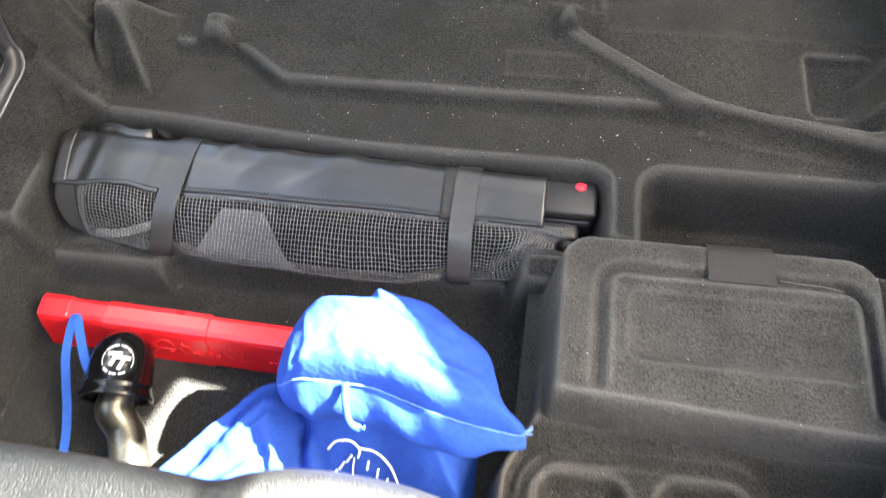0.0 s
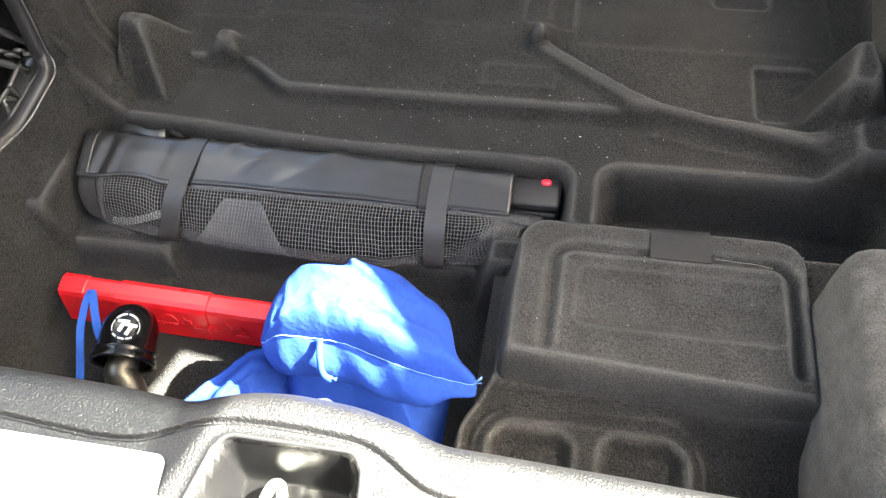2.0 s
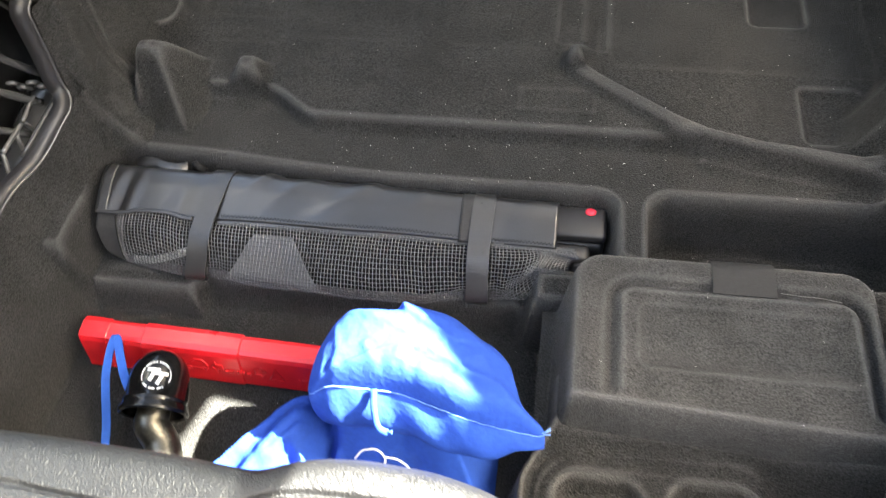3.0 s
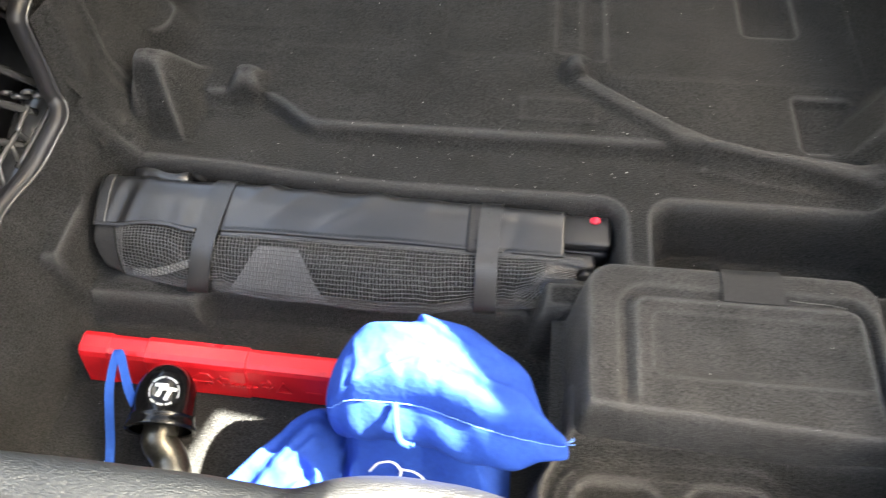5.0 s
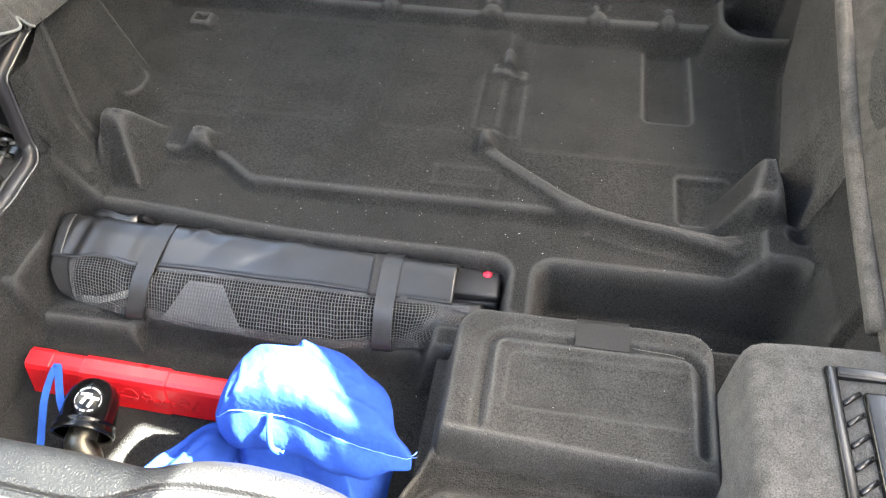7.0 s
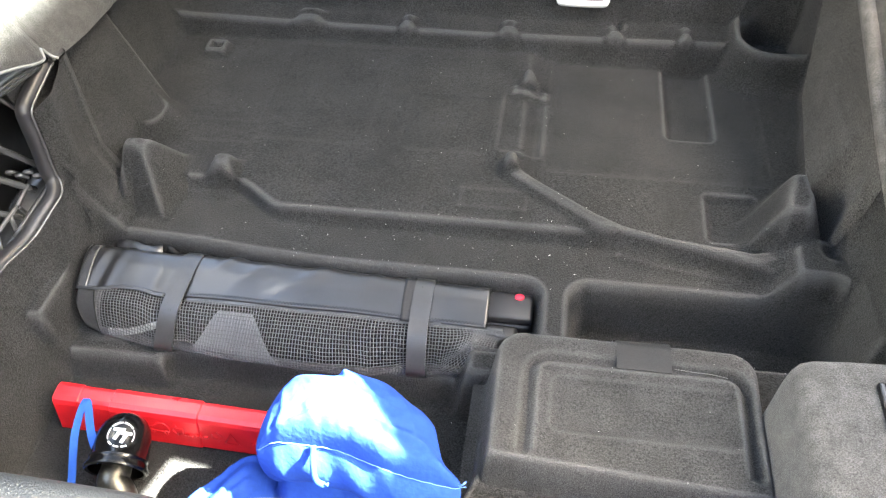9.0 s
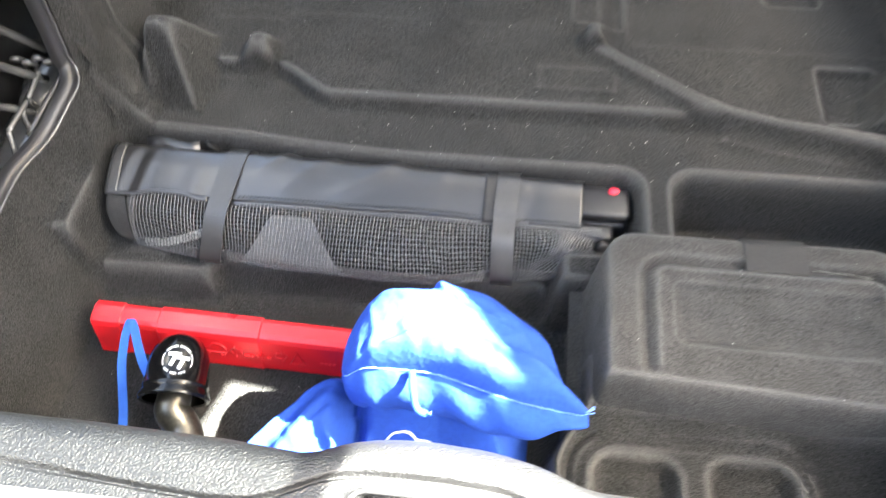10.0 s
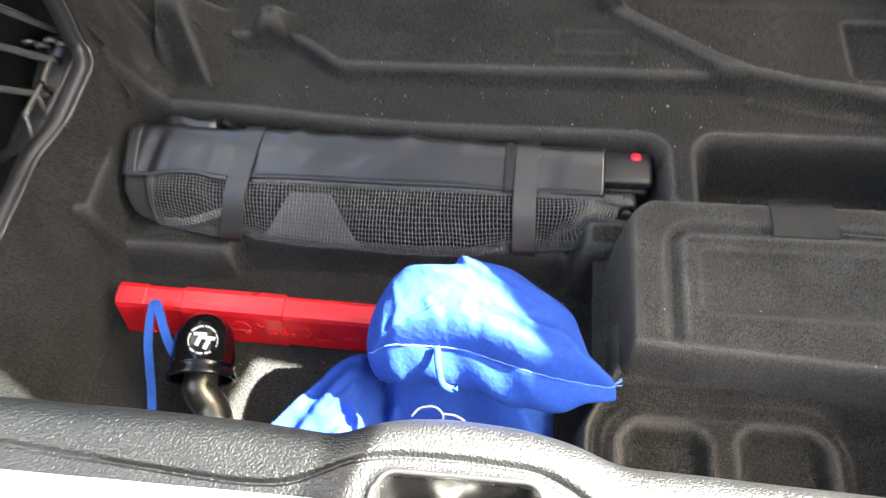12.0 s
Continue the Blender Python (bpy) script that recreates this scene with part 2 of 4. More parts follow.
def lathe(profile, place, axis, sides=40):
    """A turned body: profile of (along, radius) round an axis from place."""
    ax = Vector(axis).normalized()
    a = ax.orthogonal().normalized()
    b = ax.cross(a)
    verts = []
    for s, r in profile:
        for k in range(sides):
            w = 2 * math.pi * k / sides
            verts.append(Vector(place) + ax * s + (a * math.cos(w) + b * math.sin(w)) * r)
    faces = []
    for i in range(len(profile) - 1):
        for k in range(sides):
            faces.append((i * sides + k, i * sides + (k + 1) % sides, (i + 1) * sides + (k + 1) % sides, (i + 1) * sides + k))
    bm = bm_of(verts, faces)
    bmesh.ops.recalc_face_normals(bm, faces=bm.faces[:])
    return bm


def join(*bms):
    out = bms[0]
    for b in bms[1:]:
        me = bpy.data.meshes.new("tmp")
        b.to_mesh(me)
        b.free()
        out.from_mesh(me)
        bpy.data.meshes.remove(me)
    return out


def shell(profile, xs, close=True):
    """A long body: profile(x) gives the ring of (y, z) at x; the ends are closed."""
    rings = [profile(x) for x in xs]
    n = len(rings[0])
    verts = [(x, y, z) for x, ring in zip(xs, rings) for y, z in ring]
    faces = []
    for i in range(len(xs) - 1):
        for k in range(n):
            faces.append((i * n + k, i * n + (k + 1) % n, (i + 1) * n + (k + 1) % n, (i + 1) * n + k))
    if close:
        faces += [tuple(range(n)), tuple(range((len(xs) - 1) * n, len(xs) * n))]
    bm = bm_of(verts, faces)
    bmesh.ops.recalc_face_normals(bm, faces=bm.faces[:])
    return bm


# ---- the moulded boot floor ----
RIB = ((0.07, 0.772), (0.107, 0.742), (0.189, 0.684), (0.225, 0.665), (0.285, 0.648), (0.39, 0.633), (0.425, 0.640))


def wall_left_base(Y):
    return -0.474 - 0.07 * sst(0.875, 0.90, Y)


def liner(X, Y):
    z = 0.210 + 0 * X
    # far floor, one step up behind the strip
    yr = 0.661 + 0.048 * (1 - sst(-0.33, -0.24, X)) - 0.262 * np.maximum(0, X - 0.222)
    z = z + 0.021 * sst(-0.004, 0.009, Y - yr)
    # raised rib and the lower field behind it
    ry = np.interp(X, [p[0] for p in RIB], [p[1] for p in RIB])
    z = z - 0.012 * sst(0.004, 0.020, Y - ry) * sst(0.075, 0.10, X)
    d = np.full_like(X, 9.0)
    for a, b in zip(RIB, RIB[1:]):
        d = np.minimum(d, seg(X, Y, a, b)[0])
    z = z + 0.014 * np.exp(-((d / 0.0125) ** 4))
    # lower parallel edge in front of the rib
    d = np.full_like(X, 9.0)
    for a, b in zip(RIB[3:], RIB[4:]):
        d = np.minimum(d, seg(X, Y, (a[0], a[1] - 0.019), (b[0], b[1] - 0.019))[0])
    z = z + 0.007 * np.exp(-((d / 0.008) ** 2))
    # shallow stamped fields
    for x0, x1, y0, y1, h, w in (
        (0.300, 0.366, 0.898, 1.098, -0.010, 0.008), (0.345, 0.412, 0.682, 0.770, -0.010, 0.008), (0.048, 0.106, 0.826, 0.962, -0.005, 0.010),
        (0.0, 0.100, 0.690, 0.735, 0.0032, 0.012), (-0.10, 0.03, 0.812, 0.95, -0.0016, 0.010), (-0.33, -0.16, 0.815, 1.07, -0.0016, 0.010),
        (-0.43, -0.33, 0.80, 0.845, -0.002, 0.010), (0.12, 0.437, 0.80, 1.12, -0.0024, 0.012)):
        z = z + h * inside(rrect(X, Y, x0, x1, y0, y1, 0.006), w)
    # studs
    for x, y, rx, r, h in ((-0.347, 0.730, 0.019, 0.019, 0.026), (0.068, 0.786, 0.0115, 0.016, 0.024), (0.081, 0.998, 0.0115, 0.015, 0.025)):
        z = z + h * np.exp(-(((X - x) / rx) ** 4) - (((Y - y) / r) ** 4))
    z = z + 0.006 * inside(rrect(X, Y, 0.055, 0.112, 0.964, 0.986, 0.005), 0.008)
    z = z + 0.004 * inside(rrect(X, Y, -0.405, -0.33, 0.694, 0.714, 0.008), 0.016)
    fk = rrect(X, Y, -0.486, -0.446, 1.02, 1.056, 0.008)
    z = z + 0.016 * inside(fk, 0.010) - 0.012 * inside(fk + 0.010, 0.006)
    # back step with clip bosses
    zb = np.minimum(0.224 + (Y - 1.088) * 2.0, 0.249 + (Y - 1.102) * 0.22) + 0.006 * np.exp(-(((Y - 1.105) / 0.006) ** 2)) + 0.03 * X * X
    for x, w in ((-0.315, 0.020), (-0.140, 0.010), (0.036, 0.012), (0.215, 0.010), (0.33, 0.008)):
        zb = zb + 0.013 * np.exp(-(((X - x) / (w * 1.25)) ** 4)) * inside(np.abs(Y - 1.115) - 0.020, 0.012)
    zb = zb - 0.012 * np.exp(-(((X - 0.222) / 0.006) ** 2)) * sst(1.11, 1.13, Y)
    z = smax(z, zb, 0.008)
    z = smax(z, 0.285 + (Y - 1.165) * 2.4, 0.010)
    # left wall with its buttresses
    xl = wall_left_base(Y)
    low = 1 - sst(0.47, 0.63, Y)
    wl = blend(0.212, 0.10, low) + (blend(xl, -0.498, low) - X) * blend(2.6, 3.5, low)
    z = smax(z, wl, 0.025)
    # upright blocks against the wall
    blk = 0.304 - 0.10 * np.abs(Y - 0.695) - 0.25 * np.abs(X + 0.452)
    for face in (0.224 + (Y - 0.646 + 0.20 * (X + 0.42)) * 2.1, 0.224 + (-0.404 + 0.20 * np.minimum(0, Y - 0.69) - X) * 2.5, 0.224 + (X + 0.490 - 0.45 * np.maximum(0, 0.69 - Y)) * 3.4, 0.224 + (0.760 - Y) * 1.5):
        blk = -smax(-blk, -face, 0.008)
    z = smax(z, blk, 0.010)
    z = smax(z, 0.262 - 1.6 * np.maximum(0, rrect(X, Y, -0.60, -0.470, 0.785, 0.855, 0.03)), 0.03)
    # toe of the column beside the bin
    z = z + 0.014 * inside(rrect(X, Y, -0.60, -0.462, 0.606, 0.680, 0.02), 0.014)
    # right wall with its fin and hollow
    wr = 0.222 + (X - 0.478 - 0.13 * np.maximum(0, Y - 0.75)) * 5.2
    wr = blend(0.212 + (X - 0.490) * 6.0, wr, sst(0.62, 0.70, Y))
    wr = wr - 0.030 * np.exp(-(((X - 0.5065 - 0.10 * np.maximum(0, Y - 0.75)) / 0.0035) ** 2))
    z = smax(z, wr, 0.035)
    fin = np.maximum(0, np.abs(X - 0.4345 - 0.25 * np.maximum(0, Y - 0.665)) - 0.011)
    blk = 0.302 + 0.10 * np.maximum(0, Y - 0.665) - 2.4 * (np.hypot(fin, 0.007) - 0.007) - 3.0 * (np.hypot(np.maximum(0, 0.668 - Y), 0.007) - 0.007) - 1.3 * np.maximum(0, Y - 0.725)
    z = smax(z, blk, 0.018)
    z = z - 0.16 * np.exp(-((np.hypot((X - 0.482) * 1.1, (Y - 0.722) * 0.62) / 0.026) ** 6))
    blk = rrect(X, Y, 0.437, 0.500, 0.582, 0.655, 0.026)
    z = smax(z, 0.262 - 1.8 * np.maximum(0, blk), 0.016)
    z = z - 0.014 * np.exp(-((np.hypot(X - 0.486, Y - 0.640) / 0.015) ** 4))
    # low round boss with its well in the far corner
    d = rrect(X, Y, 0.404, 0.57, 1.042, 1.20, 0.06)
    z = smax(z, 0.274 - 2.2 * np.maximum(0, d + 0.004), 0.010)
    z = z + 0.006 * np.exp(-(((d + 0.010) / 0.005) ** 2)) * (1 - sst(0.51, 0.54, X)) + 0.006 * np.exp(-(((d - 0.022) / 0.006) ** 2)) * (1 - sst(1.06, 1.08, Y))
    z = blend(z, 0.226, inside(rrect(X, Y, 0.422, 0.530, 1.060, 1.165, 0.045), 0.012))
    # long tray behind the lid
    z = blend(z, 0.112 + 0.20 * np.maximum(0, Y - 0.54), inside(rrect(X, Y, 0.168, 0.492, 0.40, 0.588, 0.022), 0.016))
    # trench for the tool roll
    z = blend(z, 0.140, inside(rrect(X, Y - 0.022 * (1 - sst(-0.47, -0.12, X)), -0.499, 0.124, 0.36, 0.586, 0.022), 0.015))
    # platform under the lid, with two square hollows
    plat = 0.170 + 0.009 * inside(rrect(X, Y, 0.058, 0.285, -0.1, 0.287, 0.045), 0.012)
    plat = plat + 0.006 * inside(rrect(X, Y, 0.070, 0.272, -0.1, 0.275, 0.038), 0.006)
    for x0, x1, y1 in ((0.083, 0.153, 0.257), (0.188, 0.258, 0.261)):
        plat = plat - 0.021 * inside(rrect(X, Y, x0, x1, 0.175, y1, 0.014), 0.014)
    plat = plat + 0.030 * sst(0.265, 0.36, X) * sst(0.22, 0.29, Y) * 0.5 + 0.032 * sst(0.266, 0.300, Y + 0.055 * (X - 0.26))
    edge = 0.046 + 0.026 * sst(0.25, 0.32, Y)
    z = blend(z, plat, inside(np.maximum(edge - X, Y - 0.485), 0.014))
    # small block beside the tool roll
    z = blend(z, 0.186, inside(rrect(X, Y, 0.040, 0.15, 0.440, 0.494, 0.010), 0.016))
    # deep well
    well = 0.095 + 0.0015 * wob(X, Y, 30)
    wd = np.maximum(rrect(X, Y, -0.60, 0.09, 0.10, 0.446, 0.012), X - edge + 0.006)
    wd = np.minimum(wd, rrect(X, Y, -0.36, 0.034, 0.10, 0.464, 0.02))
    z = blend(z, np.maximum(well, np.where(X < -0.45, wl, -1)), inside(wd, 0.018))
    z = smax(z, np.where((X < -0.44) & (Y < 0.47), wl, -1), 0.02)
    for x, y in ((-0.44, 0.475), (-0.36, 0.48)):
        z = z + 0.008 * np.exp(-(((X - x) / 0.03) ** 4) - (((Y - y) / 0.014) ** 2))
    z = smax(z, np.where(X > 0.495, 0.19 + (X - 0.508) * 10, -1), 0.012)
    return z + 0.0004 * wob(X, Y, 38, 0.4) + 0.0001 * wob(X, Y, 140, 1.1)


def bin_slope(Y):
    """Height of the bin's sloping lower edge on the left wall."""
    return 0.263 + 0.40 * np.maximum(0, Y - 0.525)


def opening(X, Y, Z):
    """False where the left wall is cut out for the plastic bin."""
    return ~((X < -0.45) & (Z > bin_slope(Y) + 0.001) & (Y < 0.616 + 0.08 * (Z - 0.30)) & (Y > 0.15))


def wall_x(y, z):
    """Where the left wall stands at a height."""
    xs = np.linspace(-0.60, -0.44, 500)
    zs = liner(xs, np.full_like(xs, y))
    return float(xs[np.argmax(zs < z)])


def column_front(z):
    return 0.606 + 0.15 * (z - 0.285)


def column_panel():
    """The upright felt column between the bin and the far floor."""
    rows = []
    for u in np.linspace(0, 1, 70):
        ring = []
        for w in np.linspace(0, 1, 60):
            yt = 0.624 + 0.141 * u
            z = 0.23 + w * (float(np.interp(yt, [0.624, 0.70, 0.77], [0.402, 0.428, 0.43])) - 0.23)
            f = column_front(z)
            y = f + u * (0.775 - f)
            yy = y - 0.10 * (z - 0.33)
            x = float(np.interp(yy, [0.60, 0.63, 0.655, 0.67, 0.69, 0.70, 0.715, 0.74, 0.78], [-0.520, -0.515, -0.512, -0.508, -0.503, -0.505, -0.520, -0.552, -0.60]))
            x = x - 0.06 * (z - 0.33) + 0.020 * (1 - float(sst(0.24, 0.30, z))) + 0.010 * math.exp(-(((yy - 0.645) / 0.020) ** 2)) - 0.006 * math.exp(-(((yy - 0.690) / 0.010) ** 2)) + 0.006 * math.exp(-(((yy - 0.712) / 0.010) ** 2)) + 0.0006 * float(wob(np.array(y), np.array(z), 60))
            ring.append((x, y, z))
        rows.append(ring)
    m = np.array(rows)
    for _ in range(2):
        m[1:-1, :, 0] = (m[:-2, :, 0] + 2 * m[1:-1, :, 0] + m[2:, :, 0]) / 4
    bm = bm_of(m.reshape(-1, 3), grid_faces(70, 60))
    bmesh.ops.recalc_face_normals(bm, faces=bm.faces[:])
    return bm


def wall_foot(Y):
    return 0.478 + 0.13 * np.maximum(0, Y - 0.75)


def felted(fn, rounds):
    """The same relief with its edges rounded, as thick felt lies over a form."""
    def soft(X, Y):
        Z = fn(X, Y)
        for _ in range(rounds):
            Z[1:-1] = (Z[:-2] + 2 * Z[1:-1] + Z[2:]) / 4
            Z[:, 1:-1] = (Z[:, :-2] + 2 * Z[:, 1:-1] + Z[:, 2:]) / 4
        return Z
    return soft


XS = np.concatenate([np.arange(-0.60, -0.45, 0.0015), np.arange(-0.45, 0.585, 0.0029)])
YS = np.arange(0.145, 1.295, 0.0029)
floor = part("floor", field(XS, YS, felted(liner, 1), lambda X, Y, Z: opening(X, Y, Z) & (Z < 0.43) & ~((X > wall_foot(Y) + 0.010) & (Y > 0.664))), CARPET)
tagged(floor, "moulded black felt boot floor with wells, ribs and trays", "boot floor", kind="structure")


def side_sheet():
    """Felt side panel standing a little proud of the floor liner, from the wall's foot up."""
    xs, ys = np.arange(-0.002, 0.072, 0.0022), np.arange(0.655, 1.29, 0.0029)
    U, Y = np.meshgrid(xs, ys, indexing="ij")
    X = wall_foot(Y) + U
    Z = liner(X + 0.0022, Y)
    for _ in range(2):
        Z[1:-1] = (Z[:-2] + 2 * Z[1:-1] + Z[2:]) / 4
        Z[:, 1:-1] = (Z[:, :-2] + 2 * Z[:, 1:-1] + Z[:, 2:]) / 4
    Z = np.minimum(Z + 0.0006, 0.50)
    bm = bm_of(np.stack([X, Y, Z], -1).reshape(-1, 3), grid_faces(len(xs), len(ys)))
    bmesh.ops.recalc_face_normals(bm, faces=bm.faces[:])
    return bm


# Paler than the floor to stand in for stronger light on this wall.
side_panel = part("wall_panel_right", side_sheet(), CARPET_SIDE)
tagged(side_panel, "felt lower side panel with a hollow, lightened as if better lit", "side panel", kind="structure")
tagged(part("wall_panel_left", column_panel(), CARPET), "black felt column of the side wall beside the bin", "side panel", kind="structure")


# ---- walls that close the boot; unseen roof, tailgate and outer walls added to shape light ----
def slab(pts, thick, out):
    """A bent panel: pts is two rows of places (lower and upper edge); thickness goes along out."""
    n = len(pts[0])
    o = Vector(out).normalized() * thick
    verts = [Vector(p) for row in pts for p in row] + [Vector(p) + o for row in pts for p in row]
    faces = []
    for k in range(n - 1):
        faces.append((k, k + 1, n + k + 1, n + k))
        faces.append((2 * n + k, 3 * n + k, 3 * n + k + 1, 2 * n + k + 1))
        faces.append((k, 2 * n + k, 2 * n + k + 1, k + 1))
        faces.append((n + k, n + k + 1, 3 * n + k + 1, 3 * n + k))
    faces += [(0, n, 3 * n, 2 * n), (n - 1, 3 * n - 1, 4 * n - 1, 2 * n - 1)]
    bm = bm_of(verts, faces)
    bmesh.ops.recalc_face_normals(bm, faces=bm.faces[:])
    return bm


def lin(a, b, n):
    return [tuple(Vector(a).lerp(Vector(b), k / (n - 1))) for k in range(n)]


def strip_of(rows, n=24):
    """Polyline resampled softly."""
    return [tuple(p) for p in smooth_path(rows, n)]


LEFT_EDGE = [(-0.56, 0.30, 0.58), (-0.528, 0.599, 0.471), (-0.521, 0.66, 0.446), (-0.5205, 0.682, 0.440), (-0.526, 0.690, 0.449), (-0.521, 0.698, 0.434), (-0.519, 0.705, 0.427), (-0.530, 0.88, 0.405), (-0.555, 1.3, 0.40)]
wall_l = part("wall_left", slab([strip_of(LEFT_EDGE), strip_of([(x - 0.06, y, z + 0.10) for x, y, z in LEFT_EDGE])], 0.02, (-1, 0, -0.3)), CARPET_GREY)
tagged(wall_l, "grey carpeted side trim above the plastic bin", "side trim", kind="structure")
part("board_edge", tube(smooth_path(LEFT_EDGE[:7], 40), 0.0018, 6), PALE, wall_l, "pale cut edge of the trim board")
RIGHT_EDGE = [(0.505, 0.10, 0.345), (0.505, 0.300, 0.345), (0.504, 0.430, 0.345), (0.502, 0.626, 0.385), (0.502, 0.862, 0.457), (0.502, 1.3, 0.59)]
wall_r = part("wall_right", slab([strip_of(RIGHT_EDGE), strip_of([(x + 0.09, y, z + 0.13) for x, y, z in RIGHT_EDGE])], 0.02, (1, 0, -0.4)), CARPET_TRIM)
tagged(wall_r, "grey carpeted side trim of the boot", "side trim", kind="structure")
part("rolled_edge", tube(smooth_path(RIGHT_EDGE[2:], 40), 0.0105, 10), CARPET_TRIM, wall_r)
tagged(part("wall_back", box(-0.66, 0.66, 1.285, 1.33, 0.1, 0.75, 0.01), CARPET), "black felt rear seat back", "seat back", kind="structure")


def prism(outline, x0, x1):
    """A body of one outline of (y, z) carried from x0 to x1."""
    bm = bmesh.new()
    a, b = ([bm.verts.new((x, y, z)) for y, z in outline] for x in (x0, x1))
    bm.faces.new(a)
    bm.faces.new(b[::-1])
    for k in range(len(outline)):
        m = (k + 1) % len(outline)
        bm.faces.new((a[k], b[k], b[m], a[m]))
    bmesh.ops.recalc_face_normals(bm, faces=bm.faces[:])
    return bm


tagged(part("ceiling", box(-0.73, 0.73, 1.26, 2.6, 0.98, 1.03, 0.01), HEADLINER), "grey headliner of the cabin in front of the boot", "headliner", kind="structure")


def sun_edge_beam():
    """A narrow roof beam, unseen; added to cut off the sun past the hatch."""
    plan = [(-0.73, 0.60), (-0.18, 0.56), (0.39, 0.512), (0.55, 0.530), (0.630, 0.522), (0.668, 0.480), (0.70, 0.445), (0.70, 0.66), (0.55, 0.69), (-0.73, 0.74)]
    bm = bmesh.new()
    low = [bm.verts.new((x, y, 1.05)) for x, y in plan]
    top = [bm.verts.new((x, y, 1.056)) for x, y in plan]
    bm.faces.new(low[::-1])
    bm.faces.new(top)
    for k in range(len(plan)):
        m = (k + 1) % len(plan)
        bm.faces.new((low[k], low[m], top[m], top[k]))
    return bm


tagged(part("sun_edge_beam", sun_edge_beam(), HEADLINER, smooth=False), "unseen grey roof beam added to cut off the sun", "roof beam", kind="structure")
# Unseen pane, added to hold back sky light from the far floor.
tagged(part("dimming_pane", box(-0.72, 0.70, 0.745, 1.255, 1.040, 1.046), DIM_GLASS, smooth=False), "unseen tinted pane added over the boot to dim the sky", "glass roof", kind="structure")
# Unseen pillars, added; the right one's edge is drawn from the sun's shadow line.
PILLAR = [(0.062, 0.352), (0.130, 0.51), (0.196, 0.674), (0.255, 0.80), (0.317, 0.91), (0.409, 1.018), (0.445, 1.056), (0.66, 1.056), (0.60, 0.95), (0.50, 0.80), (0.40, 0.62), (0.35, 0.352)]
tagged(part("pillar_right", prism(PILLAR, 0.70, 0.74), PAINT, smooth=False), "unseen grey painted sloping rear pillar, added", "pillar", kind="structure")
tagged(part("pillar_left", prism(PILLAR, -0.77, -0.73), PAINT, smooth=False), "unseen grey painted sloping rear pillar, added", "pillar", kind="structure")
# Unseen wall, added; its stepped top keeps the sun off the far floor.
tagged(part("sun_blocker_wall", prism([(-0.30, -0.40), (-0.30, 2.05), (0.70, 2.76), (0.90, 2.90), (1.01, 3.02), (1.03, 3.75), (6.5, 3.75), (6.5, -0.40)], 2.5, 2.7), RENDERED, smooth=False), "unseen stepped grey wall added beside the car to block the sun", "house wall", kind="structure")


def tailgate():
    """Open tailgate, unseen: dark frame round a window, added to shade the sill."""
    hinge, reach, lift = Vector((0, 0.535, 1.066)), 0.92, radians(21)
    along, up = Vector((0, -math.cos(lift), math.sin(lift))), Vector((0, math.sin(lift), math.cos(lift)))
    gate = thing("tailgate", tuple(hinge), "unseen open tailgate with a tinted window, added to shade the sill", "tailgate", kind="structure")
    # Frame widths and window are sized by where the sun must be cut or dimmed.
    for name, x0, x1, a, b, mat in (("top_frame", -0.60, 0.585, 0.0, 0.105, DULL), ("lower_frame", -0.60, 0.585, 0.66, reach, DULL), ("side_frame", -0.60, -0.47, 0.106, 0.66, DULL), ("side_moulding", 0.587, 0.602, 0.14, reach, DULL), ("window", -0.47, 0.585, 0.106, 0.66, TINTED)):
        b_ = box(x0, x1, a, b, -0.012 if mat is DULL else -0.002, 0.012 if mat is DULL else 0.002, 0.004 if mat is DULL else 0.0)
        b_.transform(Matrix.Translation(hinge) @ Matrix((Vector((1, 0, 0)), along, up)).transposed().to_4x4())
        bmesh.ops.recalc_face_normals(b_, faces=b_.faces[:])
        part(name, b_, mat, gate, smooth=False)
    settle(gate)


tailgate()


# Unseen body sides, added; their height limits the sky light from the sides.
BODY_SIDE = [(1.42, -0.35), (-0.12, -0.35), (-0.10, 0.20), (0.062, 0.352), (0.20, 0.56), (0.42, 0.66), (1.42, 0.72)]
tagged(part("body_side_left", prism(BODY_SIDE, -0.80, -0.73), PAINT, smooth=False), "unseen grey painted car body side added beside the hatch", "car body", kind="structure")
tagged(part("body_side_right", prism(BODY_SIDE, 0.70, 0.77), PAINT, smooth=False), "unseen grey painted car body side added beside the hatch", "car body", kind="structure")
# Unseen wall, added to keep low sky light from behind out of the boot.
tagged(part("rear_light_blocker", box(-4.0, 4.0, -1.6, -1.4, -0.40, 2.1, 0.02), BLOCKER_DARK), "unseen dark wall added behind the car to block rear light", "garden wall", kind="structure")
# Unseen wall, added as a reflector for the boot's right side.
tagged(part("bounce_wall", box(-3.3, -3.1, -1.39, 7.0, -0.40, 2.6, 0.02), BUFF), "unseen buff wall added to bounce sunlight into the boot", "house wall", kind="structure")
tagged(part("ground", box(-60, 60, -60, 60, -0.42, -0.40), GROUND), "grey concrete ground under the car", "ground", kind="structure")

# ---- rear sill with latch recess ----
XB = ((-0.8, 0.176), (-0.31, 0.174), (-0.20, 0.171), (-0.140, 0.166), (-0.118, 0.176), (-0.095, 0.181), (-0.060, 0.183), (-0.012, 0.180), (0.025, 0.172), (0.055, 0.160), (0.12, 0.158), (0.38, 0.149), (0.8, 0.14))
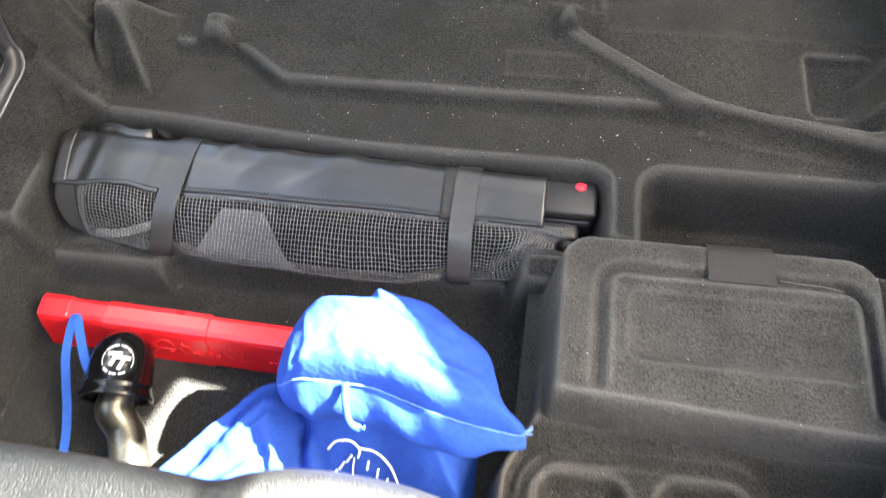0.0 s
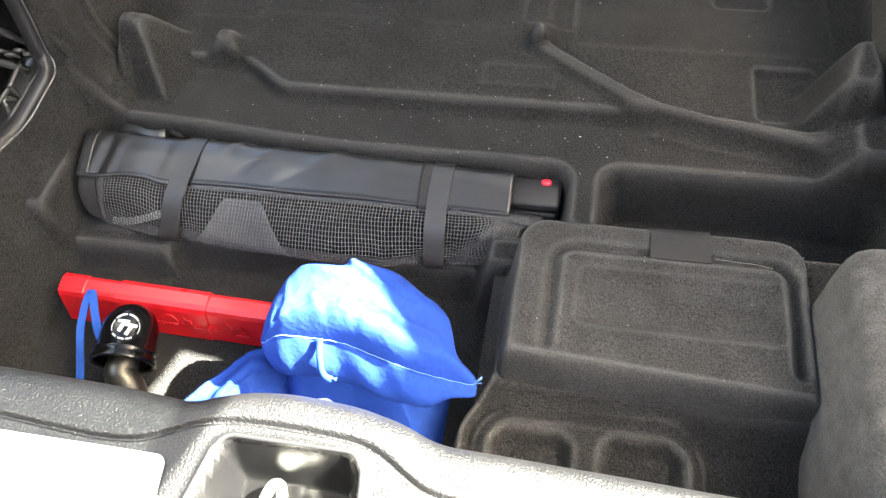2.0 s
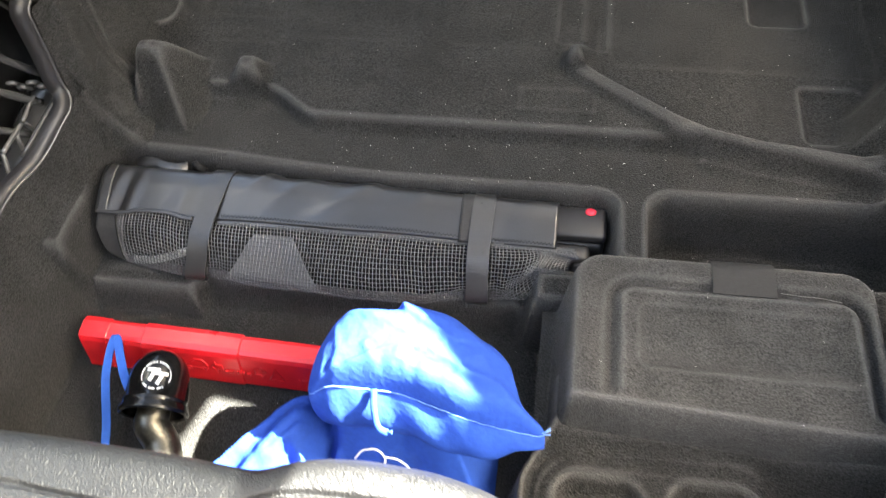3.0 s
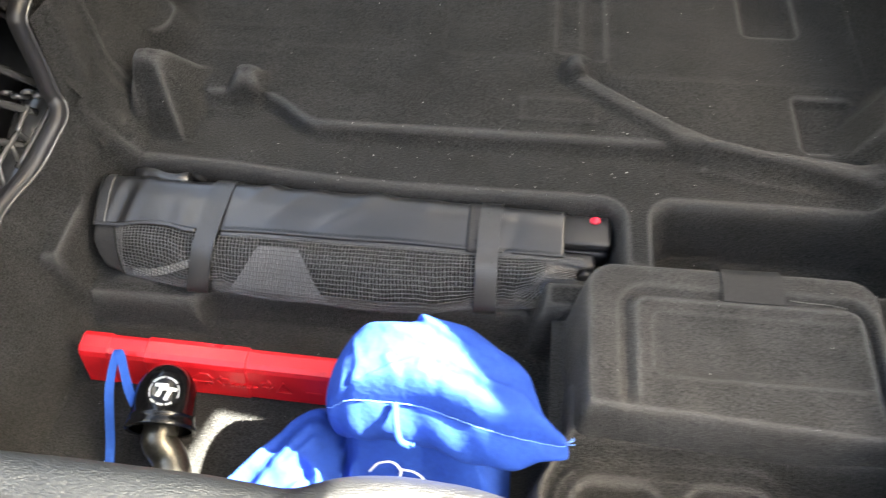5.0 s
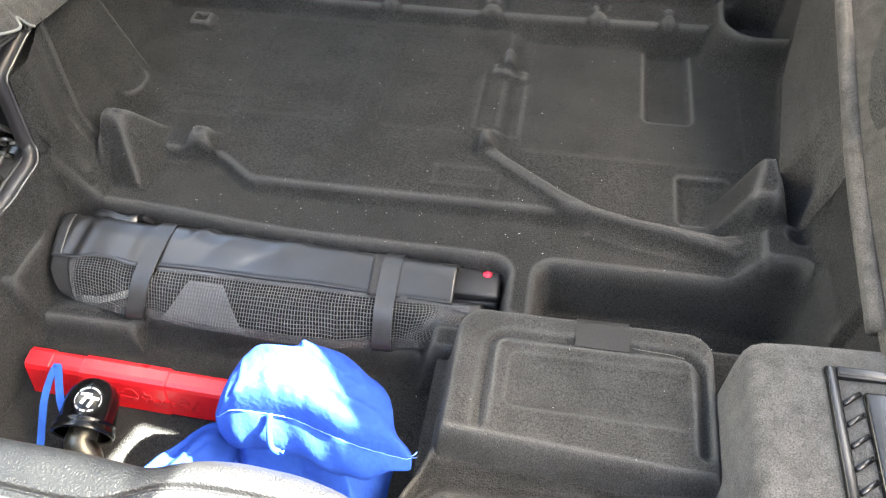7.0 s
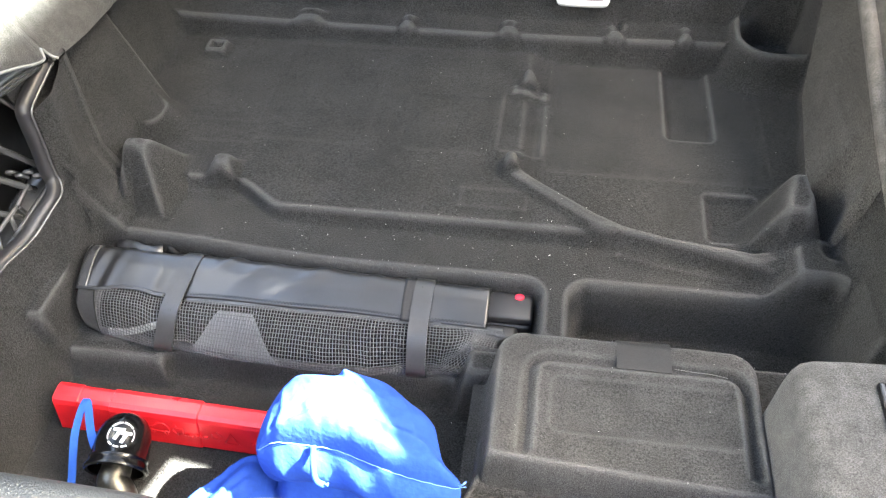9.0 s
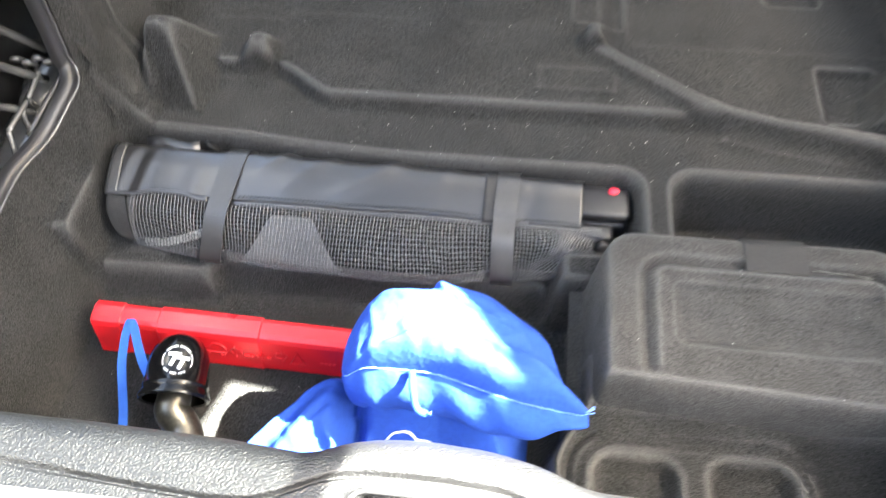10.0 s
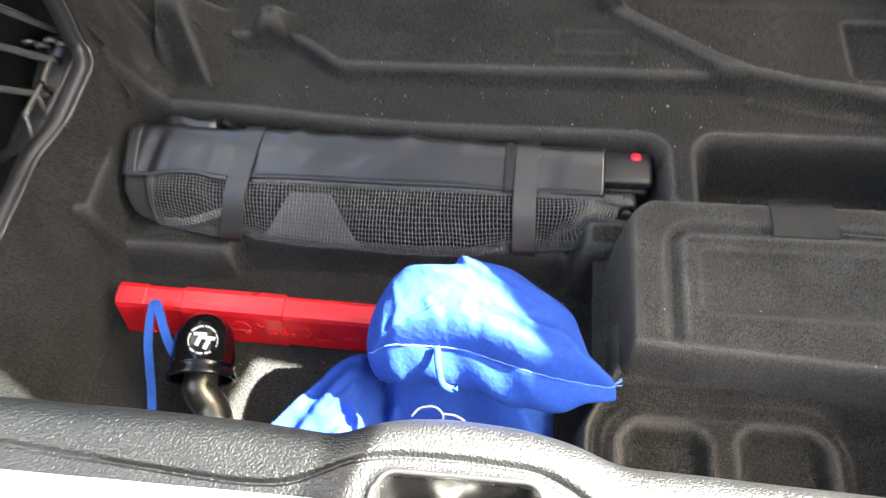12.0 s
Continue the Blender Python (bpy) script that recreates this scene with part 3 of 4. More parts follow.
XC = ((-0.8, 0.150), (-0.38, 0.139), (-0.29, 0.132), (-0.20, 0.126), (-0.168, 0.128), (-0.148, 0.136), (-0.126, 0.148), (-0.10, 0.153), (-0.05, 0.153), (0.0, 0.150), (0.021, 0.142), (0.040, 0.129), (0.058, 0.119), (0.13, 0.117), (0.8, 0.105))


def soft_interp(x, table):
    px, py = [p[0] for p in table], [p[1] for p in table]
    return sum(np.interp(x + o, px, py) for o in (-0.010, -0.005, 0, 0.005, 0.010)) / 5


def sill_top(X, Y):
    c = soft_interp(X, XC)
    z = 0.378 + 0 * X
    z = z - 0.0035 * (1 - sst(-0.006, 0.001, Y - c)) - 0.005 * np.exp(-(((Y - c + 0.001) / 0.0018) ** 2))
    z = z + 0.003 * np.exp(-(((X + 0.03) / 0.075) ** 4)) * sst(0.130, 0.160, Y)
    d = recess_edge(X, Y)
    z = z + 0.0025 * np.exp(-((d / 0.004) ** 2))
    z = z - 0.060 * inside(d + 0.008, 0.017) * (0.62 + 0.38 * (1 - sst(0.10, 0.14, Y)))
    return z - 0.05 * (1 - sst(-0.02, 0.05, Y)) ** 2 + 0.0004 * wob(X, Y, 60)


def recess_edge(X, Y):
    """Distance from the edge of the latch recess, which widens towards the bumper; below zero inside."""
    return rrect(X - (Y - 0.140) * -0.17 * np.sign(X + 0.052), Y, -0.106, 0.004, 0.02, 0.141, 0.013)


def sill_sheet(recess):
    xs = np.concatenate([np.arange(-0.70, -0.30, 0.02), np.arange(-0.30, 0.20, 0.0020), np.arange(0.20, 0.71, 0.01)])
    rows = []
    for x in xs:
        yb = float(soft_interp(x, XB))
        ring = []
        r = 0.026
        y0 = yb - r * 0.87
        for k in range(170):
            y = -0.22 + 0.24 * k / 20 if k < 20 else 0.02 + (y0 - 0.02) * (k - 20) / 149
            ring.append((x, y, float(sill_top(np.array(x), np.array(y)))))
        zt = ring[-1][2]
        for k in range(1, 13):
            w = radians(84) * k / 12
            ring.append((x, y0 + r * math.sin(w), zt - r * (1 - math.cos(w))))
        yl, zl = ring[-1][1:]
        for k in range(1, 7):
            ring.append((x, yl + 0.006 * k / 6, zl - 0.27 * k / 6))
        rows.append(ring)
    m = np.array(rows)
    within = (recess_edge(m[:, :, 0], m[:, :, 1]) < -0.003) & (m[:, :, 1] < 0.15)
    return bm_of(m.reshape(-1, 3), grid_faces(len(xs), len(rows[0]), keep=within if recess else ~within))


sill = thing("rear_sill", (0, 0.1, 0.36), "black grained plastic boot sill with a latch recess", "boot sill", kind="structure")
part("sill_cover", sill_sheet(False), SILL, sill)
part("latch_recess", sill_sheet(True), PLASTIC, sill, "smooth black latch recess")
lip = [(-0.106 + 0.17 * (y - 0.14), y) for y in (0.03, 0.06, 0.09, 0.12, 0.128)]
lip += [(-0.093 - 0.013 * math.cos(w), 0.128 + 0.013 * math.sin(w)) for w in np.linspace(0.3, math.pi / 2, 6)]
lip += [(-0.07, 0.141), (-0.05, 0.141), (-0.03, 0.141)]
lip += [(-0.009 + 0.013 * math.sin(w), 0.128 + 0.013 * math.cos(w)) for w in np.linspace(0.0, 1.27, 6)]
lip += [(0.004 - 0.17 * (y - 0.14), y) for y in (0.128, 0.12, 0.09, 0.06, 0.03)]
part("recess_lip", tube(smooth_path([(x, y, 0.3772) for x, y in lip], 120), 0.0021, 8), HANDLE, sill, "smooth rounded lip of the recess")


def plate_sheet(x0, x1, y0, y1, skew):
    """A thin metal plate with rounded corners lying on the sill."""
    rows = []
    for k in range(60):
        y = y0 + (y1 - y0) * (1 - (1 - k / 59) ** 2)
        c = 0.008 - math.sqrt(max(0.0, 0.008**2 - max(0.0, 0.008 - (y1 - y)) ** 2))
        a, b = x0 + c + skew * (y - y1), x1 - c + skew * (y - y1)
        rows.append([(x, y, float(sill_top(np.array(x), np.array(y))) + 0.0012) for x in np.linspace(a, b, 60)])
    return bm_of([p for r in rows for p in r], grid_faces(60, 60))


part("sill_plate", plate_sheet(-0.46, -0.140, 0.040, 0.119, -0.12), PLATE, sill, "bright brushed metal sill plate")
part("sill_plate", plate_sheet(0.030, 0.40, 0.030, 0.108, 0.1), PLATE, sill, "bright brushed metal sill plate")
settle(sill)

striker = thing("latch_striker", (-0.058, 0.09, 0.318), "white metal latch loop in the sill recess", "latch")
hp = smooth_path([(-0.068, 0.070, 0.318), (-0.072, 0.098, 0.335), (-0.068, 0.117, 0.342), (-0.061, 0.120, 0.342), (-0.057, 0.108, 0.338), (-0.054, 0.072, 0.318)], 28)
part("loop", tube(hp, 0.0042, 10), WHITEMETAL, striker)
part("catch", tube(smooth_path([(-0.056, 0.100, 0.336), (-0.048, 0.099, 0.338), (-0.045, 0.092, 0.334)], 8), 0.0038, 8), WHITEMETAL, striker)
part("base_plate", box(-0.078, -0.045, 0.058, 0.080, 0.311, 0.320, 0.002), PLASTIC, striker)
settle(striker)


# ---- compartment lid ----
def lid_top(X, Y):
    d = rrect(X, Y, 0.071, 0.383, 0.20, 0.487, 0.042)
    e = np.clip((-d - 0.002) / 0.022, 0, 1)
    z = blend(0.165, 0.2505, sst(-0.008, 0.010, -d - 0.004) * 0.84 + 0.16 * (1 - (1 - e) ** 2.4))
    z = blend(0.165, z, inside(0.2945 - 0.055 * (X - 0.26) - Y, 0.020))
    d2 = rrect(X, Y, 0.121, 0.357, 0.27, 0.441, 0.022)
    ring = np.exp(-((d2 / 0.0050) ** 2)) * sst(0.312, 0.325, Y)
    z = z - 0.0085 * ring * (1 + 0.8 * sst(0.33, 0.35, X))
    z = z + 0.0022 * np.exp(-(((d2 + 0.011) / 0.005) ** 2)) * sst(0.312, 0.33, Y)
    z = z - 0.0060 * inside(rrect(X, Y, 0.150, 0.344, 0.350, 0.414, 0.008), 0.010)
    z = z - 0.0030 * inside(rrect(X, Y, 0.17, 0.33, 0.355, 0.385, 0.01), 0.016)
    return z + 0.0005 * wob(X, Y, 70, 0.7)


lid = thing("compartment_lid", (0.23, 0.385, 0.17), "charcoal felt compartment lid with a webbing pull tab", "lid")
part("panel", field(np.arange(0.054, 0.402, 0.0018), np.arange(0.264, 0.506, 0.0018), felted(lid_top, 2)), CARPET_LID, lid)
tab = [Vector((0.247, y, z)) for y, z in ((0.434, 0.2510), (0.445, 0.2518), (0.460, 0.2518), (0.470, 0.2500), (0.478, 0.244), (0.484, 0.232), (0.489, 0.215), (0.492, 0.19))]
part("pull_tab", ribbon(smooth_path(tab, 30), (1, 0.02, 0), 0.060, 0.0014), RIBBED, lid, "flat dark grey webbing pull tab", False)
part("loose_thread", tube(smooth_path([(0.281, 0.4425, 0.2486), (0.30, 0.4415, 0.2478), (0.32, 0.4412, 0.2474), (0.338, 0.4385, 0.2470)], 14), 0.0002, 5), PALE, lid, "pale loose thread in the groove")
settle(lid)

# ---- raised side box with a vent ----
side = thing("side_box", (0.48, 0.2, 0.17), "grey felt side box with a black vent grille", "side box")


def side_ring(y):
    return [(0.60, 0.16), (0.366, 0.16), (0.370, 0.22), (0.374, 0.30), (0.377, 0.322), (0.382, 0.333), (0.392, 0.339), (0.43, 0.343), (0.50, 0.347), (0.60, 0.35)]


rows = []
for y, e in [(0.0, 0), (0.2, 0), (0.385, 0), (0.398, 0.001), (0.406, 0.004), (0.410, 0.009), (0.412, 0.016)]:
    rows.append([(x + (e if x < 0.4 else 0), y, z - (e if z > 0.2 else 0)) for x, z in side_ring(y)])
n = len(rows[0])
bm = bm_of([p for r in rows for p in r], [(i * n + k, i * n + k + 1, (i + 1) * n + k + 1, (i + 1) * n + k) for i in range(len(rows) - 1) for k in range(n - 1)] + [tuple(range((len(rows) - 1) * n, len(rows) * n))])
bmesh.ops.recalc_face_normals(bm, faces=bm.faces[:])
part("cover", bm, CARPET_GREY, side)
vent = part("vent_grille", join(box(0.446, 0.456, 0.14, 0.378, 0.338, 0.350, 0.0015), box(0.456, 0.58, 0.366, 0.378, 0.338, 0.351, 0.0015), box(0.476, 0.58, 0.14, 0.352, 0.338, 0.352, 0.003)), PLASTIC, side, "black plastic vent grille")
part("backing", box(0.456, 0.476, 0.14, 0.366, 0.336, 0.341), PLASTIC, vent)
for k in range(9):
    y = 0.345 - k * 0.022
    b = box(-0.011, 0.011, -0.0022, 0.0022, 0.340, 0.349, 0.0006, 1)
    b.transform(Matrix.Translation((0.466, y, 0)) @ Matrix.Rotation(radians(38), 4, "Z"))
    part("slat", b, PLASTIC, vent)
settle(side)

# ---- plastic bin in the left wall ----
bin_ob = thing("side_bin", (-0.60, 0.5, 0.23), "black ribbed plastic storage bin open in the side wall", "storage bin")
edge = smooth_path([(wall_x(y, float(bin_slope(y))) - 0.001, y, float(bin_slope(y))) for y in (0.20, 0.28, 0.36, 0.43, 0.48, 0.53, 0.57, 0.592)]
                   + [(-0.516, 0.606, 0.300), (-0.520, 0.609, 0.315), (-0.522, 0.616, 0.35), (-0.524, 0.621, 0.385), (-0.5245, 0.625, 0.400), (-0.524, 0.640, 0.408), (-0.522, 0.70, 0.427)], 90)
part("rim", tube(edge, 0.0021, 8), BINPLASTIC, bin_ob)
part("rim_flange", ribbon([p + Vector((-0.008, -0.004, 0.004)) for p in edge], [Vector((-0.8, -0.45, 0.35))] * len(edge), 0.018, 0.003), HANDLE, bin_ob)
# Dark copy of the bin plastic: the shade inside is put into its colour.
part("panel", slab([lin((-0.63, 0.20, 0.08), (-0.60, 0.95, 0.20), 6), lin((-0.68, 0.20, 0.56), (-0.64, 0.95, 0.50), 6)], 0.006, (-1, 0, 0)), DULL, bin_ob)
part("shelf", slab([lin((-0.535, 0.52, 0.262), (-0.54, 0.63, 0.29), 4), lin((-0.64, 0.50, 0.215), (-0.62, 0.66, 0.285), 4)], 0.004, (0, 0, -1)), BINPLASTIC, bin_ob)


def bar(a, b, r):
    return tube(smooth_path([a, tuple((Vector(a) + Vector(b)) / 2), b], 8), r, 8)


part("ledge", slab([lin((-0.534, 0.56, 0.452), (-0.528, 0.70, 0.428), 5), lin((-0.600, 0.54, 0.440), (-0.590, 0.70, 0.418), 5)], 0.006, (0, 0, -1)), BINPLASTIC, bin_ob)
part("ledge_lip", bar((-0.534, 0.56, 0.455), (-0.528, 0.70, 0.431), 0.0026), BINPLASTIC, bin_ob)
# Same dark base here, painting the shade behind the ribs.
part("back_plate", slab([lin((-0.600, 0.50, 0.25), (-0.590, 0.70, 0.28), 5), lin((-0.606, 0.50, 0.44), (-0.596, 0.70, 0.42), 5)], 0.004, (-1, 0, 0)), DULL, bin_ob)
for a, b, r in (((-0.590, 0.575, 0.400), (-0.556, 0.632, 0.300), 0.0050), ((-0.596, 0.535, 0.385), (-0.558, 0.603, 0.284), 0.0050), ((-0.598, 0.495, 0.360), (-0.562, 0.570, 0.262), 0.0045),
                ((-0.575, 0.640, 0.405), (-0.548, 0.662, 0.345), 0.0035), ((-0.545, 0.628, 0.392), (-0.542, 0.622, 0.312), 0.0030)):
    part("rib", bar(a, b, r), BINPLASTIC, bin_ob)
for k in range(5):
    x, y, z = -0.530 - 0.0135 * k, 0.609 - 0.002 * (k % 2), 0.304 + 0.003 * (k % 3)
    part("clip", tube(smooth_path([(x + 0.006, y + 0.004, z - 0.006), (x + 0.003, y - 0.004, z + 0.005), (x - 0.004, y - 0.005, z + 0.004), (x - 0.006, y + 0.003, z - 0.005)], 12), 0.0030, 8), BINPLASTIC, bin_ob)
part("cross_bar", bar((-0.560, 0.535, 0.262), (-0.536, 0.625, 0.292), 0.0038), BINPLASTIC, bin_ob)
part("cross_bar", bar((-0.556, 0.540, 0.246), (-0.532, 0.606, 0.270), 0.0028), BINPLASTIC, bin_ob)
for a, b in (((-0.548, 0.560, 0.254), (-0.534, 0.572, 0.236)), ((-0.548, 0.560, 0.254), (-0.545, 0.532, 0.232)), ((-0.545, 0.532, 0.232), (-0.540, 0.548, 0.216)), ((-0.548, 0.560, 0.254), (-0.536, 0.592, 0.262)), ((-0.552, 0.520, 0.240), (-0.545, 0.500, 0.214)), ((-0.556, 0.490, 0.232), (-0.546, 0.470, 0.206)),
             ((-0.564, 0.568, 0.286), (-0.566, 0.520, 0.284)), ((-0.564, 0.568, 0.286), (-0.562, 0.580, 0.250)), ((-0.564, 0.568, 0.286), (-0.560, 0.600, 0.298)), ((-0.566, 0.520, 0.284), (-0.562, 0.505, 0.258)), ((-0.564, 0.550, 0.284), (-0.560, 0.540, 0.256))):
    part("web", bar(a, b, 0.0034), BINPLASTIC, bin_ob)
settle(bin_ob)

# ---- tool roll: coated fabric flap, mesh pocket, two straps ----
roll = thing("tool_roll", (-0.2, 0.53, 0.142), "black coated fabric tool roll with mesh pocket and straps", "tool bag")
X0, X1 = -0.485, 0.084
HEM = 0.60


def over(x, table):
    return float(np.interp(x, [p[0] for p in table], [p[1] for p in table]))


def bulge(x):
    return over(x, ((-0.49, 0.15), (-0.42, 0.35), (-0.375, 0.75), (-0.350, 0.55), (-0.31, 0.85), (-0.17, 1.2), (-0.08, 1.1), (-0.04, 0.65), (-0.01, 0.45), (0.03, 0.4), (0.084, 0.1)))


def section(x, inset=0.0):
    """The roll's outline at x as a soft curve of (y, z), from the back over the top to the front foot."""
    b = bulge(x)
    k = 0.006 * (1 - float(sst(-0.40, 0.0, x)))
    w = 0.0006 * math.sin(x * 41) - 0.004 * float(sst(-0.15, 0.08, x))
    pts = [(0.572 + k, 0.146), (0.577 + k, 0.180), (0.572 + k, 0.204 + w), (0.561 + k, 0.2165 + w), (0.546 + k * 0.6, 0.2155 + w), (0.530 + k * 0.3, 0.2080 + w),
           (0.514, 0.1995 + w), (0.500 - 0.006 * b, 0.190), (0.488 - 0.016 * b, 0.172), (0.482 - 0.024 * b, 0.156), (0.486 - 0.022 * b, 0.1432)]
    if inset:
        c = Vector((0.535, 0.178))
        pts = [tuple(Vector(p) + (c - Vector(p)).normalized() * inset) for p in pts]
    return [Vector((x, y, z)) for y, z in pts]


def on_roll(x, v, lift=0.0):
    """A place on the roll: v 0 back foot, 0.6 the flap's hem, 1 front foot."""
    pts = section(x)
    u = v * (len(pts) - 1)
    i = min(int(u), len(pts) - 2)
    a, b, c, d = pts[max(i - 1, 0)], pts[i], pts[i + 1], pts[min(i + 2, len(pts) - 1)]
    t = u - i
    p = 0.5 * (2 * b + (c - a) * t + (2 * a - 5 * b + 4 * c - d) * t * t + (3 * b - a - 3 * c + d) * t**3)
    if lift:
        p = p + (p - Vector((x, 0.535, 0.172))).normalized() * lift
    return p


def creases(x, v):
    """Slanting folds that the straps pull into the flap, and upright ones beside its bound end."""
    s = x * 15 + v * 2.6 + 0.5 * noise.noise(Vector((x * 7, v * 3, 7)))
    f = s - math.floor(s)
    amp = 1.0 + 1.3 * noise.noise(Vector((math.floor(s) * 3.1, 0.4, 1.7)))
    between = float(sst(-0.32, -0.28, x)) * (1 - float(sst(-0.06, -0.03, x)))
    z = 0.0030 * amp * between * math.exp(-(((f - 0.5) / 0.17) ** 2)) * math.sin(math.pi * min(1.0, v / HEM))
    z += 0.0016 * noise.noise(Vector((x * 14, v * 4, 2)))
    for c, w, h in ((-0.462, 0.004, 0.0022), (-0.449, 0.006, -0.0020), (-0.436, 0.007, 0.0018), (-0.375, 0.012, -0.0018), (0.01, 0.012, -0.0015)):
        z += h * math.exp(-(((x - c + 0.05 * (v - 0.4)) / w) ** 2)) * float(sst(0.2, 0.45, v))
    return z


def hem_v(x):
    """The flap's lower edge, arched over the open mouth beside the bound end."""
    return HEM + 0.006 - 0.022 * math.exp(-(((x + 0.412) / 0.030) ** 4))


def roll_sheet(xs, spans, lift=0.0, thick=0.002, wrinkled=0.0):
    """A sheet on the roll; spans(x) gives the v values at x, all of one length."""
    rows = [spans(x) for x in xs]
    n, m = len(xs), len(rows[0])
    top = [on_roll(x, v, lift + wrinkled * creases(x, v)) for x, vs in zip(xs, rows) for v in vs]
    low = [p + (Vector((p.x, 0.535, 0.172)) - p).normalized() * thick for p in top]
    faces = grid_faces(n, m) + [tuple(k + n * m for k in f[::-1]) for f in grid_faces(n, m)]
    rim = [i * m for i in range(n)] + [(n - 1) * m + j for j in range(1, m)] + [i * m + m - 1 for i in range(n - 2, -1, -1)] + list(range(m - 2, 0, -1))
    for a, b in zip(rim, rim[1:] + rim[:1]):
        faces.append((a, a + n * m, b + n * m, b))
    bm = bm_of(top + low, faces)
    bmesh.ops.recalc_face_normals(bm, faces=bm.faces[:])
    return bm


def xspan(a, b, n):
    return list(np.linspace(a, b, n))


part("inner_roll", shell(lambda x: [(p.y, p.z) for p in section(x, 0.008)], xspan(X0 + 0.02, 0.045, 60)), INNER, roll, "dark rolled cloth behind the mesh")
part("flap", roll_sheet(xspan(X0, 0.063, 150), lambda x: list(np.linspace(0.02, hem_v(x) - 0.004, 34)), 0.0026, 0.0018, 1.0), PVC, roll, "smooth coated flap with slanting creases")
part("end_binding", roll_sheet(xspan(X0 - 0.001, X0 + 0.014, 7), lambda x: list(np.linspace(0.24, HEM + 0.01, 24)), 0.0042, 0.0016), STRAP, roll, "stitched band along the bound end")
part("hem", roll_sheet(xspan(-0.335, X1 + 0.001, 130), lambda x: list(np.linspace(HEM - 0.012, HEM + 0.026, 5)), 0.0012, 0.0016), PVC, roll, "hem tape above the mesh")
part("mouth_hem", roll_sheet(xspan(X0, -0.362, 50), lambda x: list(np.linspace(hem_v(x) - 0.012, hem_v(x) + 0.010, 4)), 0.0046, 0.0018), PVC, roll, "thick edge over the open mouth")
zig = [on_roll(-0.328 + k * 0.0022, HEM - 0.031 + 0.016 * (k % 2), 0.0038 + creases(-0.328 + k * 0.0022, HEM - 0.03)) for k in range(181)]
part("stitching", tube(zig, 0.00045, 4), DULL, roll)
part("end_stitching", tube([on_roll(X0 + 0.0015 + 0.002 * (k % 2), 0.27 + k * 0.0075, 0.0046) for k in range(44)], 0.0004, 4), DULL, roll)
part("end_patch", roll_sheet(xspan(X0 + 0.001, -0.450, 12), lambda x: list(np.linspace(HEM, over(x, ((X0, 0.70), (-0.478, 0.79), (-0.470, 0.86), (-0.450, 0.91))), 16)), 0.0008, 0.002), RIBBED, roll, "dark ribbed patch at the pocket's end")
part("patch_binding", tube([on_roll(over(t, ((0, -0.460), (0.5, -0.455), (1, -0.449))), HEM + 0.02 + 0.29 * t, 0.0016) for t in np.linspace(0, 1, 16)], 0.0013, 6), DULL, roll)


def foot_v(x):
    """How far down the mesh pocket reaches: drawn up at both ends."""
    return over(x, ((-0.47, 0.86), (-0.45, 0.91), (-0.42, 0.955), (-0.37, 1.0), (0.012, 1.0), (0.030, 0.93), (0.044, 0.84), (0.056, 0.80), (0.084, 0.78)))


def net(x, s):
    """A place on the mesh pocket: s 0 at the hem, 1 along its lower edge."""
    v0 = min(HEM + 0.02, hem_v(x) + 0.004)
    v = v0 + (foot_v(x) - v0) * s
    w = 0.0024 * noise.noise(Vector((x * 20, s * 3, 2))) + 0.0010 * noise.noise(Vector((x * 55, s * 7, 5)))
    for c in (-0.330, -0.372, -0.040, -0.002):
        w += 0.0022 * math.exp(-(((x - c) / 0.007) ** 2)) * math.sin(s * 9 + c * 40)
    end = float(sst(0.0, 0.03, x))
    w += end * 0.0055 * math.sin(s * 8.5 - x * 75 + 0.6) * math.sin(math.pi * min(1.0, s * 1.1))
    dx = 0.0016 * math.sin(s * 5 + x * 21) + 0.0025 * noise.noise(Vector((x * 12, s * 2, 9))) + end * 0.004 * math.sin(s * 7)
    return on_roll(x + dx, v, 0.0016 + w)


pieces = []
for k in range(int((X1 + 0.452) / 0.0040)):
    x = -0.452 + k * 0.0040
    pieces.append(tube([net(x, s) for s in np.linspace(0, 1, 20)], 0.00058, 4, False))
for k in range(22):
    pieces.append(tube([net(x, k / 21) for x in np.linspace(-0.455, X1, 150)], 0.00058, 4, False))
part("mesh_pocket", join(*pieces), THREAD, roll, "black square mesh pocket")
# grey stiffener behind the mesh, narrower at its top
rows = []
for x in np.linspace(-0.330, -0.190, 60):
    v1 = 0.965
    v0 = v1 - 0.295 * min(1.0, max(0.02, (x + 0.330) / 0.044)) * min(1.0, max(0.02, (-0.190 - x) / 0.050))
    rows.append([on_roll(x, v, -0.0008 + 0.0008 * math.sin(x * 70 + v * 5)) for v in np.linspace(v0, v1, 14)])
part("stiffener", bm_of([p for r in rows for p in r], grid_faces(len(rows), 14)), GREYCLOTH, roll, "grey stiffener behind the mesh")
part("inner_strip", ribbon(smooth_path([on_roll(-0.440, 0.90, -0.002), on_roll(-0.415, 0.87, -0.001), on_roll(-0.39, 0.82, -0.0015), on_roll(-0.366, 0.78, -0.002)], 16), (0, 0.8, 0.6), 0.009, 0.001), PALE, roll, "pale strip behind the mesh")
